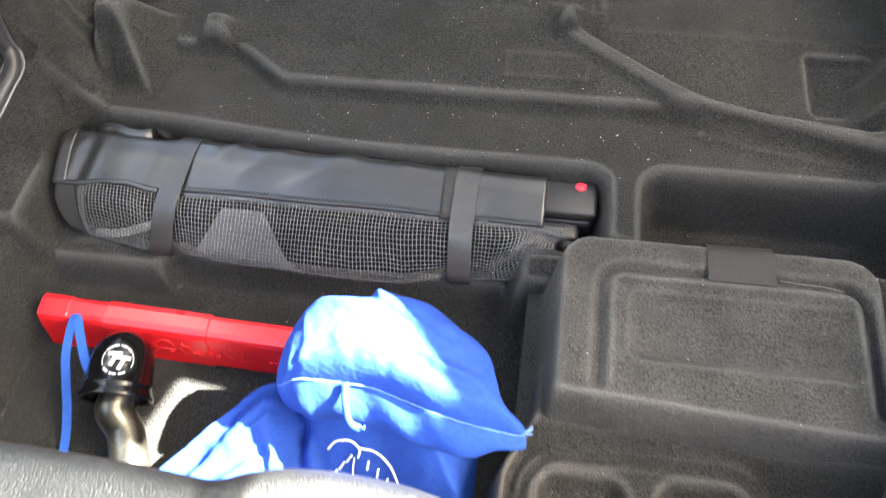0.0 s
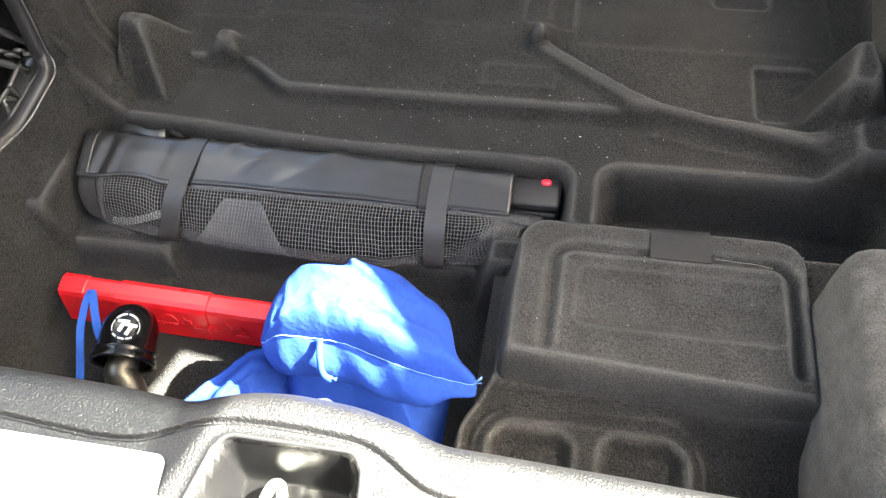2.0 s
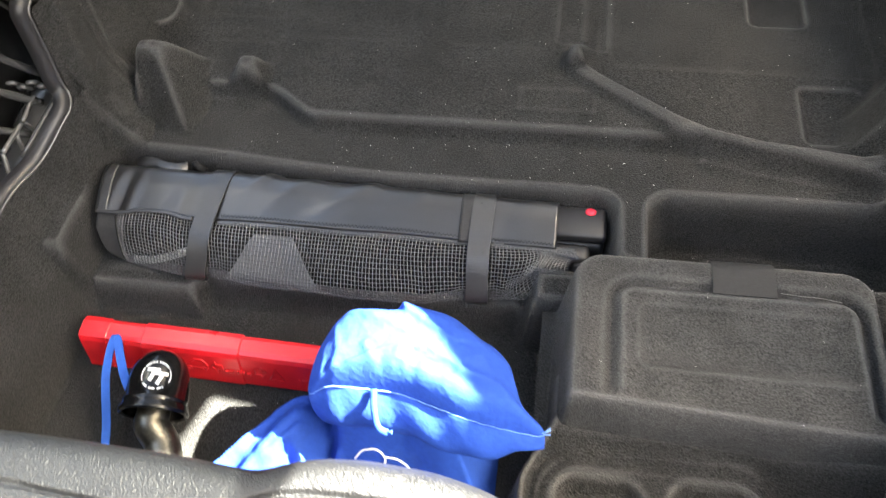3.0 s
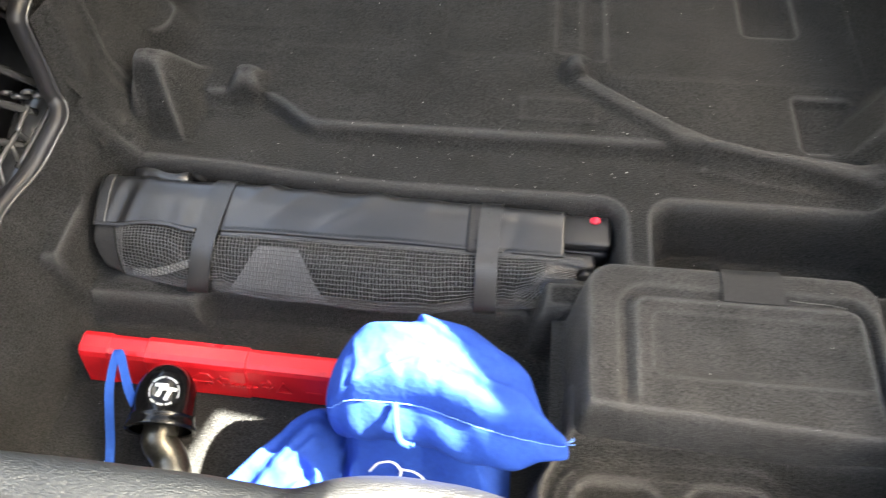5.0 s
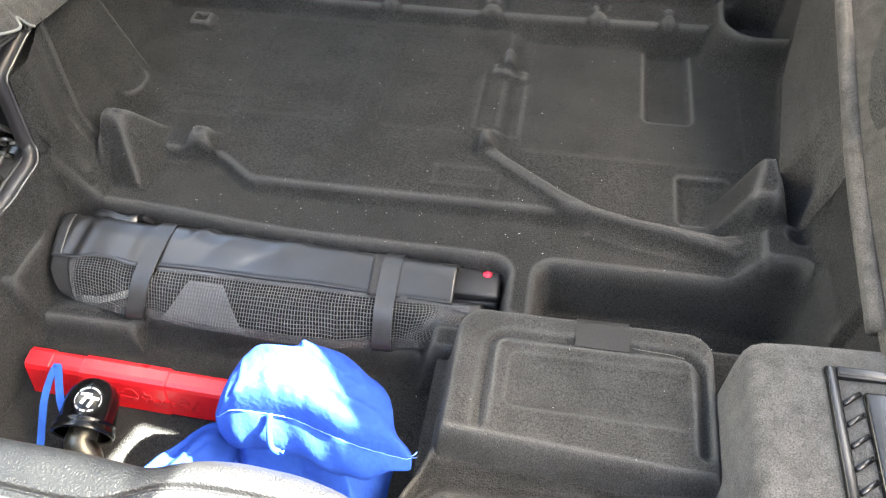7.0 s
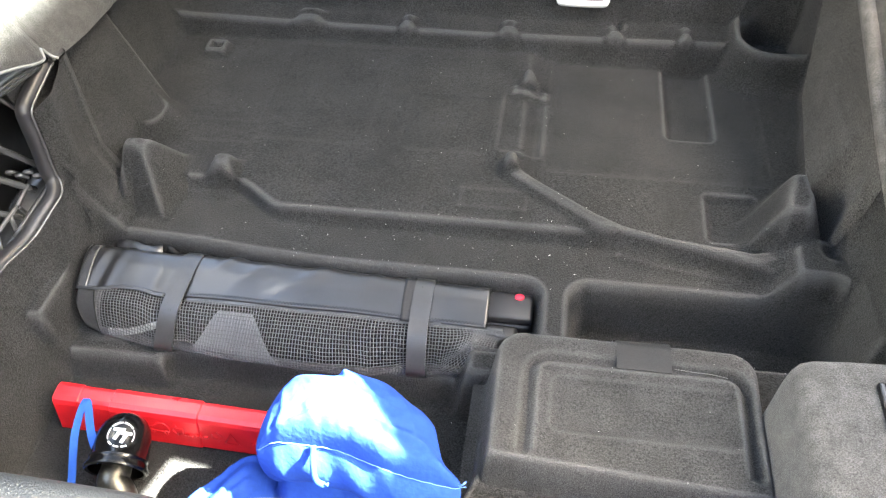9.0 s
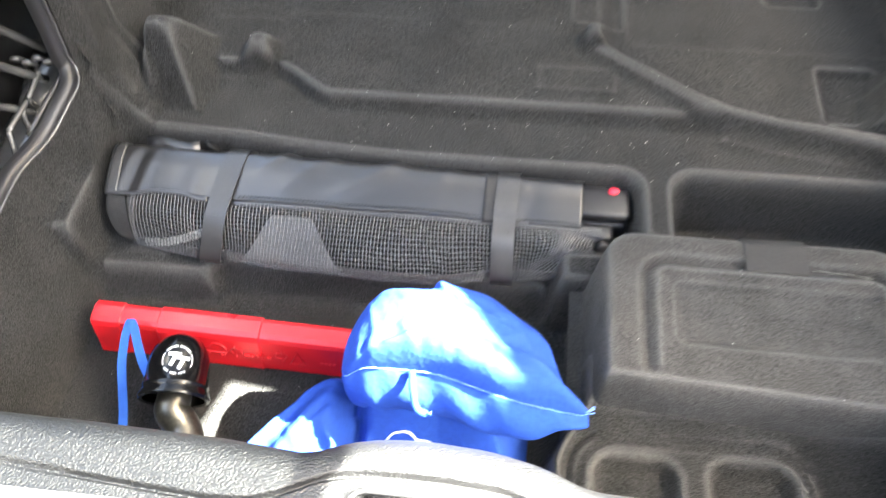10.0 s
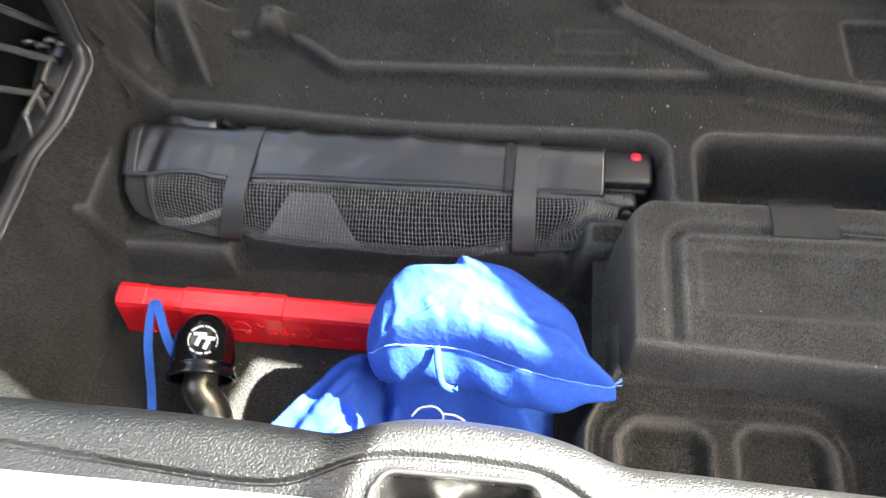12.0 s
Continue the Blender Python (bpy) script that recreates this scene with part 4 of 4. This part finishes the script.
for path_upper, path_lower, w in ((((0.10, -0.332), (0.30, -0.336), (0.45, -0.340), (0.62, -0.347)), ((0.585, -0.3455), (0.75, -0.3515), (0.87, -0.356), (0.995, -0.3595)), 0.0250),
                                  (((0.10, -0.0205), (0.30, -0.0205), (0.45, -0.0215), (0.62, -0.0225)), ((0.585, -0.0225), (0.75, -0.0215), (0.87, -0.021), (0.995, -0.021)), 0.0250)):
    part("strap", ribbon([on_roll(over(v, path_upper), v, 0.0056 + 0.0012 * math.sin(v * 14)) for v in np.linspace(0.10, 0.605, 34)], (1, 0, 0), w, 0.0016), STRAP, roll, "flat black strap over the flap", False)
    part("strap", ribbon([on_roll(over(v, path_lower), v, 0.0072 + 0.0016 * math.sin((v - 0.58) * 7.5) - 0.002 * float(sst(0.93, 1.0, v))) for v in np.linspace(0.578, 0.995, 34)], (1, 0, 0), w * 0.98, 0.0016), STRAP, roll, "flat black strap over the mesh", False)
part("strap_backing", roll_sheet(xspan(-0.047, -0.030, 5), lambda x: list(np.linspace(0.25, HEM + 0.01, 16)), 0.0044, 0.001), RIBBED, roll, "dark woven band beside the strap")
part("strap_end", ribbon([on_roll(-0.452 + 0.013 * k, 0.245 + 0.012 * (k == 3), 0.006 + 0.003 * math.sin(k * 1.3)) for k in range(6)], (0, 1, 0.5), 0.012, 0.0018), PVC, roll)
part("strap_loop", tube(smooth_path([on_roll(-0.384, 0.16, 0.004), on_roll(-0.380, 0.22, 0.010), on_roll(-0.374, 0.25, 0.008), on_roll(-0.368, 0.20, 0.004)], 14), 0.0045, 8), DULL, roll)
settle(roll)

# ---- inflator with red button, its end out of the roll ----
pump = thing("hand_pump", (0.08, 0.565, 0.142), "black plastic hand pump with a red button", "pump")
part("body", box(0.02, 0.119, 0.541, 0.586, 0.1715, 0.1870, 0.006, 3), HANDLE, pump)
part("lower_shell", box(0.02, 0.118, 0.540, 0.586, 0.143, 0.1705, 0.007, 3), HANDLE, pump)
part("inner_arm", box(0.03, 0.102, 0.516, 0.541, 0.146, 0.176, 0.008, 3), HANDLE, pump)
part("bolt_end", lathe([(0, 0.0), (0, 0.008), (0.006, 0.008), (0.008, 0.006), (0.008, 0)], (0.09, 0.515, 0.163), (0, -1, 0.3), 16), HANDLE, pump)
part("button", lathe([(0, 0.0066), (0.0018, 0.0063), (0.003, 0.0045), (0.0033, 0.0)], (0.100, 0.5775, 0.1862), (0, 0.25, 1), 24), REDBTN, pump, "small red button")
settle(pump)

# ---- red warning triangle case ----
case = thing("warning_triangle_case", (-0.27, 0.365, 0.097), "glossy red plastic warning triangle case with embossed marks", "warning triangle")


def case_ring(grow=0.0):
    g = grow
    return [(0.3575 - g, 0.0975), (0.359 - g, 0.103), (0.3660 - g, 0.1400 + g * 0.5), (0.3685 - g * 0.7, 0.1450 + g), (0.3735, 0.1472 + g), (0.387, 0.1488 + g), (0.3915 + g, 0.1470 + g * 0.7), (0.393 + g, 0.142), (0.393 + g, 0.0975)]


def case_piece(xa, xb, g, soft=0.003):
    bm = shell(lambda x: case_ring(g - (soft if x in (xa, xb) else 0)), [xa, xa + soft, *np.linspace(xa + 0.01, xb - 0.01, 6), xb - soft, xb])
    bm.transform(Matrix.Translation((-0.27, 0.364, 0)) @ Matrix.Rotation(radians(-1.4), 4, "Z") @ Matrix.Translation((0.27, -0.364, 0)))
    return bm


flat(part("body", case_piece(-0.462, -0.03, 0.0), RED, case))
flat(part("end_cap", case_piece(-0.474, -0.436, 0.0012), RED, case))
flat(part("sleeve", case_piece(-0.397, -0.276, 0.0016), RED, case))


def on_case(x, s, lift=0.0004):
    """A place on the case's front face: s 0 foot, 1 upper edge."""
    lift = lift + 0.0016 * (x < -0.276)
    return Vector((x, 0.359 + 0.007 * s - lift - 0.0245 * (x + 0.27), 0.103 + 0.037 * s + lift * 0.2))


def mark(points, r=0.0009):
    return tube([on_case(x, s) for x, s in points], r, 6)


part("car_mark", mark([(-0.346, 0.40), (-0.345, 0.55), (-0.338, 0.62), (-0.332, 0.80), (-0.323, 0.80), (-0.318, 0.60), (-0.318, 0.42), (-0.346, 0.40)]), RED, case)
part("wheel_mark", mark([(-0.341 + 0.0025 * math.cos(w), 0.36 + 0.08 * math.sin(w)) for w in np.linspace(0, 6.28, 12)]), RED, case)
part("wheel_mark", mark([(-0.323 + 0.0025 * math.cos(w), 0.36 + 0.08 * math.sin(w)) for w in np.linspace(0, 6.28, 12)]), RED, case)
part("arrow_mark", mark([(-0.313, 0.55), (-0.307, 0.80), (-0.307, 0.66), (-0.300, 0.66), (-0.300, 0.44), (-0.307, 0.44), (-0.307, 0.30), (-0.313, 0.55)]), RED, case)
part("arrow_mark", mark([(-0.249, 0.50), (-0.255, 0.75), (-0.255, 0.61), (-0.262, 0.61), (-0.262, 0.39), (-0.255, 0.39), (-0.255, 0.25), (-0.249, 0.50)]), RED, case)
part("triangle_mark", mark([(-0.246, 0.22), (-0.228, 0.22), (-0.237, 0.72), (-0.246, 0.22)]), RED, case)
for k in range(4):
    part("print_bar", mark([(-0.212 + 0.005 * k, 0.36), (-0.209 + 0.005 * k, 0.36)], 0.0008), RED, case)


def lettering(text, place, size, right, up, mat, parent, depth=0.0004, label=""):
    cu = bpy.data.curves.new("lettering", "FONT")
    cu.body, cu.size, cu.extrude = text, size, depth
    tmp = bpy.data.objects.new("tmp", cu)
    scene.collection.objects.link(tmp)
    dg = bpy.context.evaluated_depsgraph_get()
    me = bpy.data.meshes.new_from_object(tmp.evaluated_get(dg))
    bpy.data.objects.remove(tmp)
    me.materials.clear()
    me.materials.append(mat)
    r, u = Vector(right).normalized(), Vector(up).normalized()
    me.transform(Matrix.Translation(place) @ Matrix((r, u, r.cross(u))).transposed().to_4x4())
    ob = new("lettering", me)
    ob.parent = parent
    if label:
        ob["label"] = label
    return ob


lettering("min. 100 m", on_case(-0.2975, 0.38, 0.0012), 0.0068, (1, -0.0245, 0), (0, 0.19, 0.98), RED, case, 0.0014, "embossed words")
settle(case)

# ---- blue tape loop hung over the case ----
tape = thing("fabric_tape", (-0.41, 0.30, 0.098), "narrow blue fabric tape hung over the red case", "tape")
part("tape_band", ribbon(smooth_path([(-0.368, 0.296, 0.150), (-0.384, 0.316, 0.160), (-0.398, 0.338, 0.162), (-0.412, 0.362, 0.1615), (-0.418, 0.366, 0.1605), (-0.418, 0.350, 0.158), (-0.416, 0.326, 0.150), (-0.413, 0.305, 0.137), (-0.408, 0.275, 0.118), (-0.404, 0.240, 0.104), (-0.402, 0.20, 0.0985)], 50), (1, 0.25, 0.1), 0.0095, 0.0012), BLUESTRAP, tape, smooth=False)
settle(tape)

# ---- tow ball neck with its cap ----
tow = thing("tow_ball", (-0.34, 0.26, 0.097), "steel tow ball neck with a black ball cap", "tow ball")
F, AX = Vector((-0.347, 0.288, 0.147)), Vector((-0.10, 0.96, 0.20)).normalized()
neck = [F + AX * 0.02, F, F - AX * 0.012, Vector((-0.3325, 0.262, 0.134)), Vector((-0.3205, 0.236, 0.129)), Vector((-0.311, 0.214, 0.126)), Vector((-0.300, 0.189, 0.124))]
part("neck", tube(smooth_path(neck, 40), [0.0168 + 0.0030 * k / 39 for k in range(40)], 32), STEEL, tow, "bare polished steel neck")
part("collar", lathe([(0, 0.0190), (0, 0.0222), (0.014, 0.0222), (0.016, 0.0205), (0.016, 0.0)], (-0.306, 0.203, 0.125), (0.45, -0.88, -0.06), 28), PLASTIC, tow)
part("ball", lathe([(0.025 * (1 - math.cos(w)), 0.025 * math.sin(w)) for w in np.linspace(0.02, math.pi - 0.02, 16)], F + AX * 0.004, AX, 28), STEEL, tow)
cap_profile = [(0.0, 0.0285), (-0.001, 0.0322), (0.001, 0.0332), (0.003, 0.0330), (0.007, 0.0311), (0.0105, 0.0301), (0.0112, 0.0307), (0.0128, 0.0307), (0.0135, 0.0297), (0.03, 0.0288), (0.040, 0.0278), (0.048, 0.0252), (0.055, 0.0205), (0.060, 0.0145), (0.063, 0.0075), (0.064, 0.0)]
cap_profile = [(a * 1.1, r * 1.1) for a, r in cap_profile]
cap = part("cap", join(lathe(cap_profile, F, AX, 48), lathe([(0.001, 0.0312), (0.033, 0.0288), (0.055, 0.0198), (0.060, 0.0)], F, AX, 32)), CAPRUBBER, tow, "black domed ball cap with a white round mark")
# the white mark: a broken ring and plain bars, laid on the cap's side
NRM = Vector((0.32, -0.42, 0.85))
NRM = (NRM - AX * NRM.dot(AX)).normalized()
TAN = AX.cross(NRM).normalized()
if TAN.x < 0:
    TAN = -TAN


def on_cap(u, v, lift=0.0005):
    """A place on the cap's side, u across and v along it, in metres from the mark's middle."""
    s = 0.0345 + v
    r = float(np.interp(s, [p[0] for p in cap_profile[8:]], [p[1] for p in cap_profile[8:]])) + lift
    w = u / 0.0313
    return F + AX * s + (NRM * math.cos(w) + TAN * math.sin(w)) * r


def cap_strip(points, width):
    pts = [on_cap(u, v) for u, v in points]
    return ribbon(pts, [(pts[min(k + 1, len(pts) - 1)] - pts[max(k - 1, 0)]).cross(NRM) for k in range(len(pts))], width, 0.0005)


def cap_arc(a, b, width, n):
    return cap_strip([(0.0148 * math.cos(radians(w)), 0.0148 * math.sin(radians(w))) for w in np.linspace(a, b, n)], width)


for a, b in ((151, 206), (-26, 29)):
    part("mark_ring", cap_arc(a, b, 0.0008, 12), WHITE, cap)
for first, count, gaps in ((36, 17, (8,)), (217, 14, (4, 9))):
    for k in range(count):
        if k not in gaps:
            part("mark_bar", cap_arc(first + 6.4 * k, first + 6.4 * k + (4.6 if k % 3 else 3.4), 0.0022 if k % 2 else 0.0018, 3), WHITE, cap)
for points, width in ((((-0.0110, 0.0068), (0.0040, 0.0064)), 0.0042), (((-0.0022, 0.0052), (-0.0068, -0.0074)), 0.0046), (((-0.0022, 0.0024), (0.0138, 0.0020)), 0.0042), (((0.0068, 0.0010), (0.0022, -0.0114)), 0.0046)):
    (u0, v0), (u1, v1) = points
    part("mark_bar", cap_strip([(0.88 * (u0 + (u1 - u0) * k / 8), 0.88 * (v0 + (v1 - v0) * k / 8)) for k in range(9)], width * 0.85), WHITE, cap)
settle(tow)

# ---- blue cotton bag ----
sack = thing("cloth_bag", (-0.08, 0.28, 0.097), "crumpled royal blue cotton bag with pale stitching and white print", "bag")


def sack_body(X, Y):
    d = np.maximum(rrect(X, Y, -0.150, -0.022, 0.20, 0.345, 0.02), np.interp(X, [-0.15, -0.07, -0.035, 0.0], [0.292, 0.292, 0.281, 0.272]) - Y)
    a = 0.232 - 2.7 * np.maximum(0, d + 0.008) + 0.003 * np.sin(X * 95 + Y * 40)
    d, t = seg(X, Y, (-0.175, 0.285), (-0.262, 0.195))
    b = 0.188 - 0.035 * t - 2.6 * np.maximum(0, d - 0.026) + 0.005 * np.sin(d * 210 + t * 3)
    z = smax(a, b, 0.008)
    z = z - 0.055 * np.exp(-((seg(X, Y, (-0.150, 0.34), (-0.158, 0.20))[0] / 0.012) ** 2))
    z = z - 0.014 * np.exp(-((seg(X, Y, (-0.185, 0.255), (-0.150, 0.205))[0] / 0.006) ** 2))
    z = z + 0.0022 * wob(X, Y, 90, 0.3) + 0.0012 * wob(X, Y, 210, 1.0)
    return np.maximum(z, 0.0965)


part("body", field(np.arange(-0.33, 0.04, 0.0024), np.arange(0.172, 0.40, 0.0024), sack_body, lambda X, Y, Z: Z > 0.0966), BLUE, sack)
OUT = [(-0.152, 0.341), (-0.137, 0.358), (-0.111, 0.364), (-0.086, 0.367), (-0.079, 0.377), (-0.066, 0.374), (-0.030, 0.369), (0.000, 0.349), (0.026, 0.329), (0.036, 0.306), (0.044, 0.286), (0.064, 0.262), (0.030, 0.263), (-0.005, 0.269), (-0.035, 0.277), (-0.070, 0.286), (-0.110, 0.287), (-0.140, 0.286), (-0.155, 0.287), (-0.158, 0.315)]


def closed_curve(pts, per):
    out, n = [], len(pts)
    for i in range(n):
        a, b, c, d = (Vector(pts[(i + k) % n]) for k in (-1, 0, 1, 2))
        for k in range(per):
            t = k / per
            out.append(0.5 * (2 * b + (c - a) * t + (2 * a - 5 * b + 4 * c - d) * t * t + (3 * b - a - 3 * c + d) * t**3))
    return out


ring = closed_curve(OUT, 8)
C = Vector((-0.055, 0.325))
RIMZ = 0.266


def puff(x, y):
    """Creases and bulges of the folded cloth."""
    z = 0.0004 * math.sin(x * 62 + y * 35) + 0.0003 * math.sin(x * 130 - y * 95 + 1) + 0.0001 * math.sin(x * 260 + y * 170)
    for a, b, w, h in (((-0.079, 0.378), (-0.055, 0.350), 0.007, 0.003), ((-0.02, 0.345), (0.05, 0.275), 0.008, 0.0015),
                       ((-0.085, 0.292), (-0.10, 0.315), 0.004, 0.003), ((-0.070, 0.290), (-0.068, 0.312), 0.004, 0.003), ((-0.012, 0.300), (0.035, 0.290), 0.005, 0.004), ((-0.055, 0.31), (0.02, 0.285), 0.007, -0.004), ((-0.075, 0.36), (0.0, 0.315), 0.004, 0.0022), ((-0.005, 0.34), (0.015, 0.30), 0.004, 0.002), ((-0.14, 0.35), (-0.125, 0.31), 0.004, 0.0025)):
        d, t = seg(np.array(x), np.array(y), a, b)
        z += h * math.exp(-((float(d) / w) ** 2))
    v = Vector((x * 22 + 3, y * 30, 0.3))
    z += 0.0022 * noise.noise(v) + 0.0026 * (0.3 - abs(noise.noise(Vector((x * 34 + y * 16, y * 44 - x * 10, 1.1))))) + 0.0012 * (0.3 - abs(noise.noise(v * 5)))
    # short gathers above the seam
    z += 0.0018 * math.sin(x * 300 + 2 * math.sin(x * 90)) * math.exp(-(((y - 0.297) / 0.010) ** 2)) * float(sst(-0.16, -0.14, x)) * (1 - float(sst(-0.06, -0.03, x)))
    return z


layers = []


def rim_z(x):
    return RIMZ - 0.020 * (1 - float(sst(-0.158, -0.128, x)))


for s, dz, dy in [(0.60, -0.095, 0.010), (0.80, -0.080, 0.004), (0.92, -0.068, -0.006), (0.975, -0.056, -0.014), (1.0, -0.044, -0.0185), (1.01, -0.032, -0.0185), (1.01, -0.021, -0.0145), (1.006, -0.011, -0.0085), (1.003, -0.004, -0.003), (1.0, 0.0, 0.0)]:
    lay = []
    for p in ring:
        f = float(sst(0.315, 0.285, p.y)) * float(sst(-0.158, -0.12, p.x)) * (1 - 0.7 * float(sst(0.02, 0.064, p.x)))
        lay.append((C.x + (p.x - C.x) * s, C.y + (p.y - C.y) * s + dy * (0.2 + 0.8 * f) + 0.0015 * math.sin(p.x * 130 + dz * 90), rim_z(p.x) + dz * (1 - 0.86 * float(sst(-0.02, 0.062, p.x)))))
    layers.append(lay)
for k in range(1, 51):
    s = 1 - (k / 50.3) ** 1.4
    lay = []
    for j, p in enumerate(ring):
        x, y = C.x + (p.x - C.x) * s, C.y + (p.y - C.y) * s
        g = 5 + 3.0 * (1 - float(sst(-0.158, -0.10, p.x)))
        z = blend(RIMZ, rim_z(p.x), s ** 2) + 0.026 * (1 - s ** g) + (0.004 + 0.010 * (1 - float(sst(-0.15, 0.03, x)))) * (1 - s ** 4) + puff(x, y) * (1 - s ** 6)
        lay.append((x, y, z))
    layers.append(lay)
n = len(ring)
faces = [(i * n + k, i * n + (k + 1) % n, (i + 1) * n + (k + 1) % n, (i + 1) * n + k) for i in range(len(layers) - 1) for k in range(n)] + [tuple(range((len(layers) - 1) * n, len(layers) * n))]
bm = bm_of([p for l in layers for p in l], faces)
bmesh.ops.recalc_face_normals(bm, faces=bm.faces[:])
part("fold", bm, BLUE, sack)
front = [Vector((p.x, p.y - 0.0005, rim_z(p.x) + 0.0008)) for p in ring[11 * 8 : 18 * 8]]
part("seam", tube([p + Vector((0, 0, 0.0006 * math.sin(k * 1.9))) for k, p in enumerate(front)], 0.00035, 6), BLUETHREAD, sack, "pale blue stitched seam")
part("cord", ribbon(smooth_path([(-0.090, 0.286, 0.270), (-0.088, 0.272, 0.262), (-0.084, 0.260, 0.250), (-0.076, 0.2565, 0.247), (-0.070, 0.257, 0.247)], 20), (1, 0.2, 0), 0.006, 0.002), BLUE, sack)
for k in range(6):
    a = Vector((0.062, 0.263, 0.267))
    d = Vector((0.9 + 0.1 * k, 0.5 - 0.28 * k, 0.3 * (k % 3))).normalized()
    part("frayed_thread", tube([a, a + d * 0.004, a + d * 0.008 + Vector((0, 0.001, 0.002))], 0.0004, 4), BLUETHREAD, sack)


def on_front(x, z):
    """A place on the bag's steep front."""
    ys = np.linspace(0.20, 0.30, 400)
    zs = sack_body(np.full_like(ys, x), ys)
    k = int(np.argmax(zs > z))
    return Vector((x, float(ys[k]) - 0.0012, z + 0.0006))


def print_line(points, w):
    return tube([on_front(p.x, p.z - 0.028) for p in smooth_path([(x, 0, z) for x, z in points], 26)], w, 6)


part("print_line", print_line([(-0.122, 0.172), (-0.112, 0.186), (-0.098, 0.190), (-0.090, 0.180), (-0.092, 0.168)], 0.0012), WHITE, sack)
part("print_line", print_line([(-0.090, 0.182), (-0.074, 0.176), (-0.058, 0.156), (-0.049, 0.123)], 0.0012), WHITE, sack)
part("print_line", print_line([(-0.096, 0.166), (-0.099, 0.143), (-0.097, 0.113)], 0.0009), WHITE, sack)
for k in range(4):
    part("print_bar", print_line([(-0.130 + 0.0085 * k, 0.118 + 0.013 * k), (-0.127 + 0.0085 * k, 0.124 + 0.013 * k), (-0.124 + 0.0085 * k, 0.130 + 0.013 * k)], 0.0013), WHITE, sack)
for k in range(3):
    part("print_bar", print_line([(-0.082 + 0.009 * k, 0.164 - 0.011 * k), (-0.083 + 0.009 * k, 0.158 - 0.011 * k), (-0.084 + 0.009 * k, 0.152 - 0.011 * k)], 0.0012), WHITE, sack)
settle(sack)

# ---- seat latch seen on the back step ----
latch = thing("seat_latch", (0.15, 1.15, 0.30), "bright metal seat latch loop on the back step", "latch")
part("loop", tube(smooth_path([(0.118, 1.176, 0.302), (0.118, 1.152, 0.296), (0.130, 1.147, 0.295), (0.18, 1.147, 0.295), (0.195, 1.152, 0.296), (0.195, 1.176, 0.302)], 24), 0.006, 10), WHITEMETAL, latch)
settle(latch)

# ---- lint on the felt ----
rng = random.Random(5)
verts, faces = [], []
for k in range(300):
    if k % 3 == 0:
        x, y = rng.gauss(-0.02, 0.16), rng.gauss(0.63, 0.03)
    else:
        x, y = rng.uniform(-0.46, 0.46), rng.uniform(0.30, 1.08)
    z = float(liner(np.array([[x]]), np.array([[y]]))[0, 0])
    if 0.085 < x < 0.375 and 0.30 < y < 0.47:
        z = float(lid_top(np.array(x), np.array(y)))
    r = rng.uniform(0.00025, 0.0006) * (1.6 if rng.random() < 0.06 else 1)
    a, L = rng.uniform(0, 6.3), rng.uniform(1, 2.6)
    i = len(verts)
    for u, v, h in ((-L, 0, 0), (0, -0.6, 0), (L, 0, 0), (0, 0.6, 0), (0, 0, 0.8)):
        verts.append((x + r * (u * math.cos(a) - v * math.sin(a)), y + r * (u * math.sin(a) + v * math.cos(a)), z + r * h + 0.0002))
    faces += [(i, i + 1, i + 4), (i + 1, i + 2, i + 4), (i + 2, i + 3, i + 4), (i + 3, i, i + 4)]
tagged(part("lint", bm_of(verts, faces), LINT), "specks of pale lint scattered on the felt", "lint", kind="stuff")
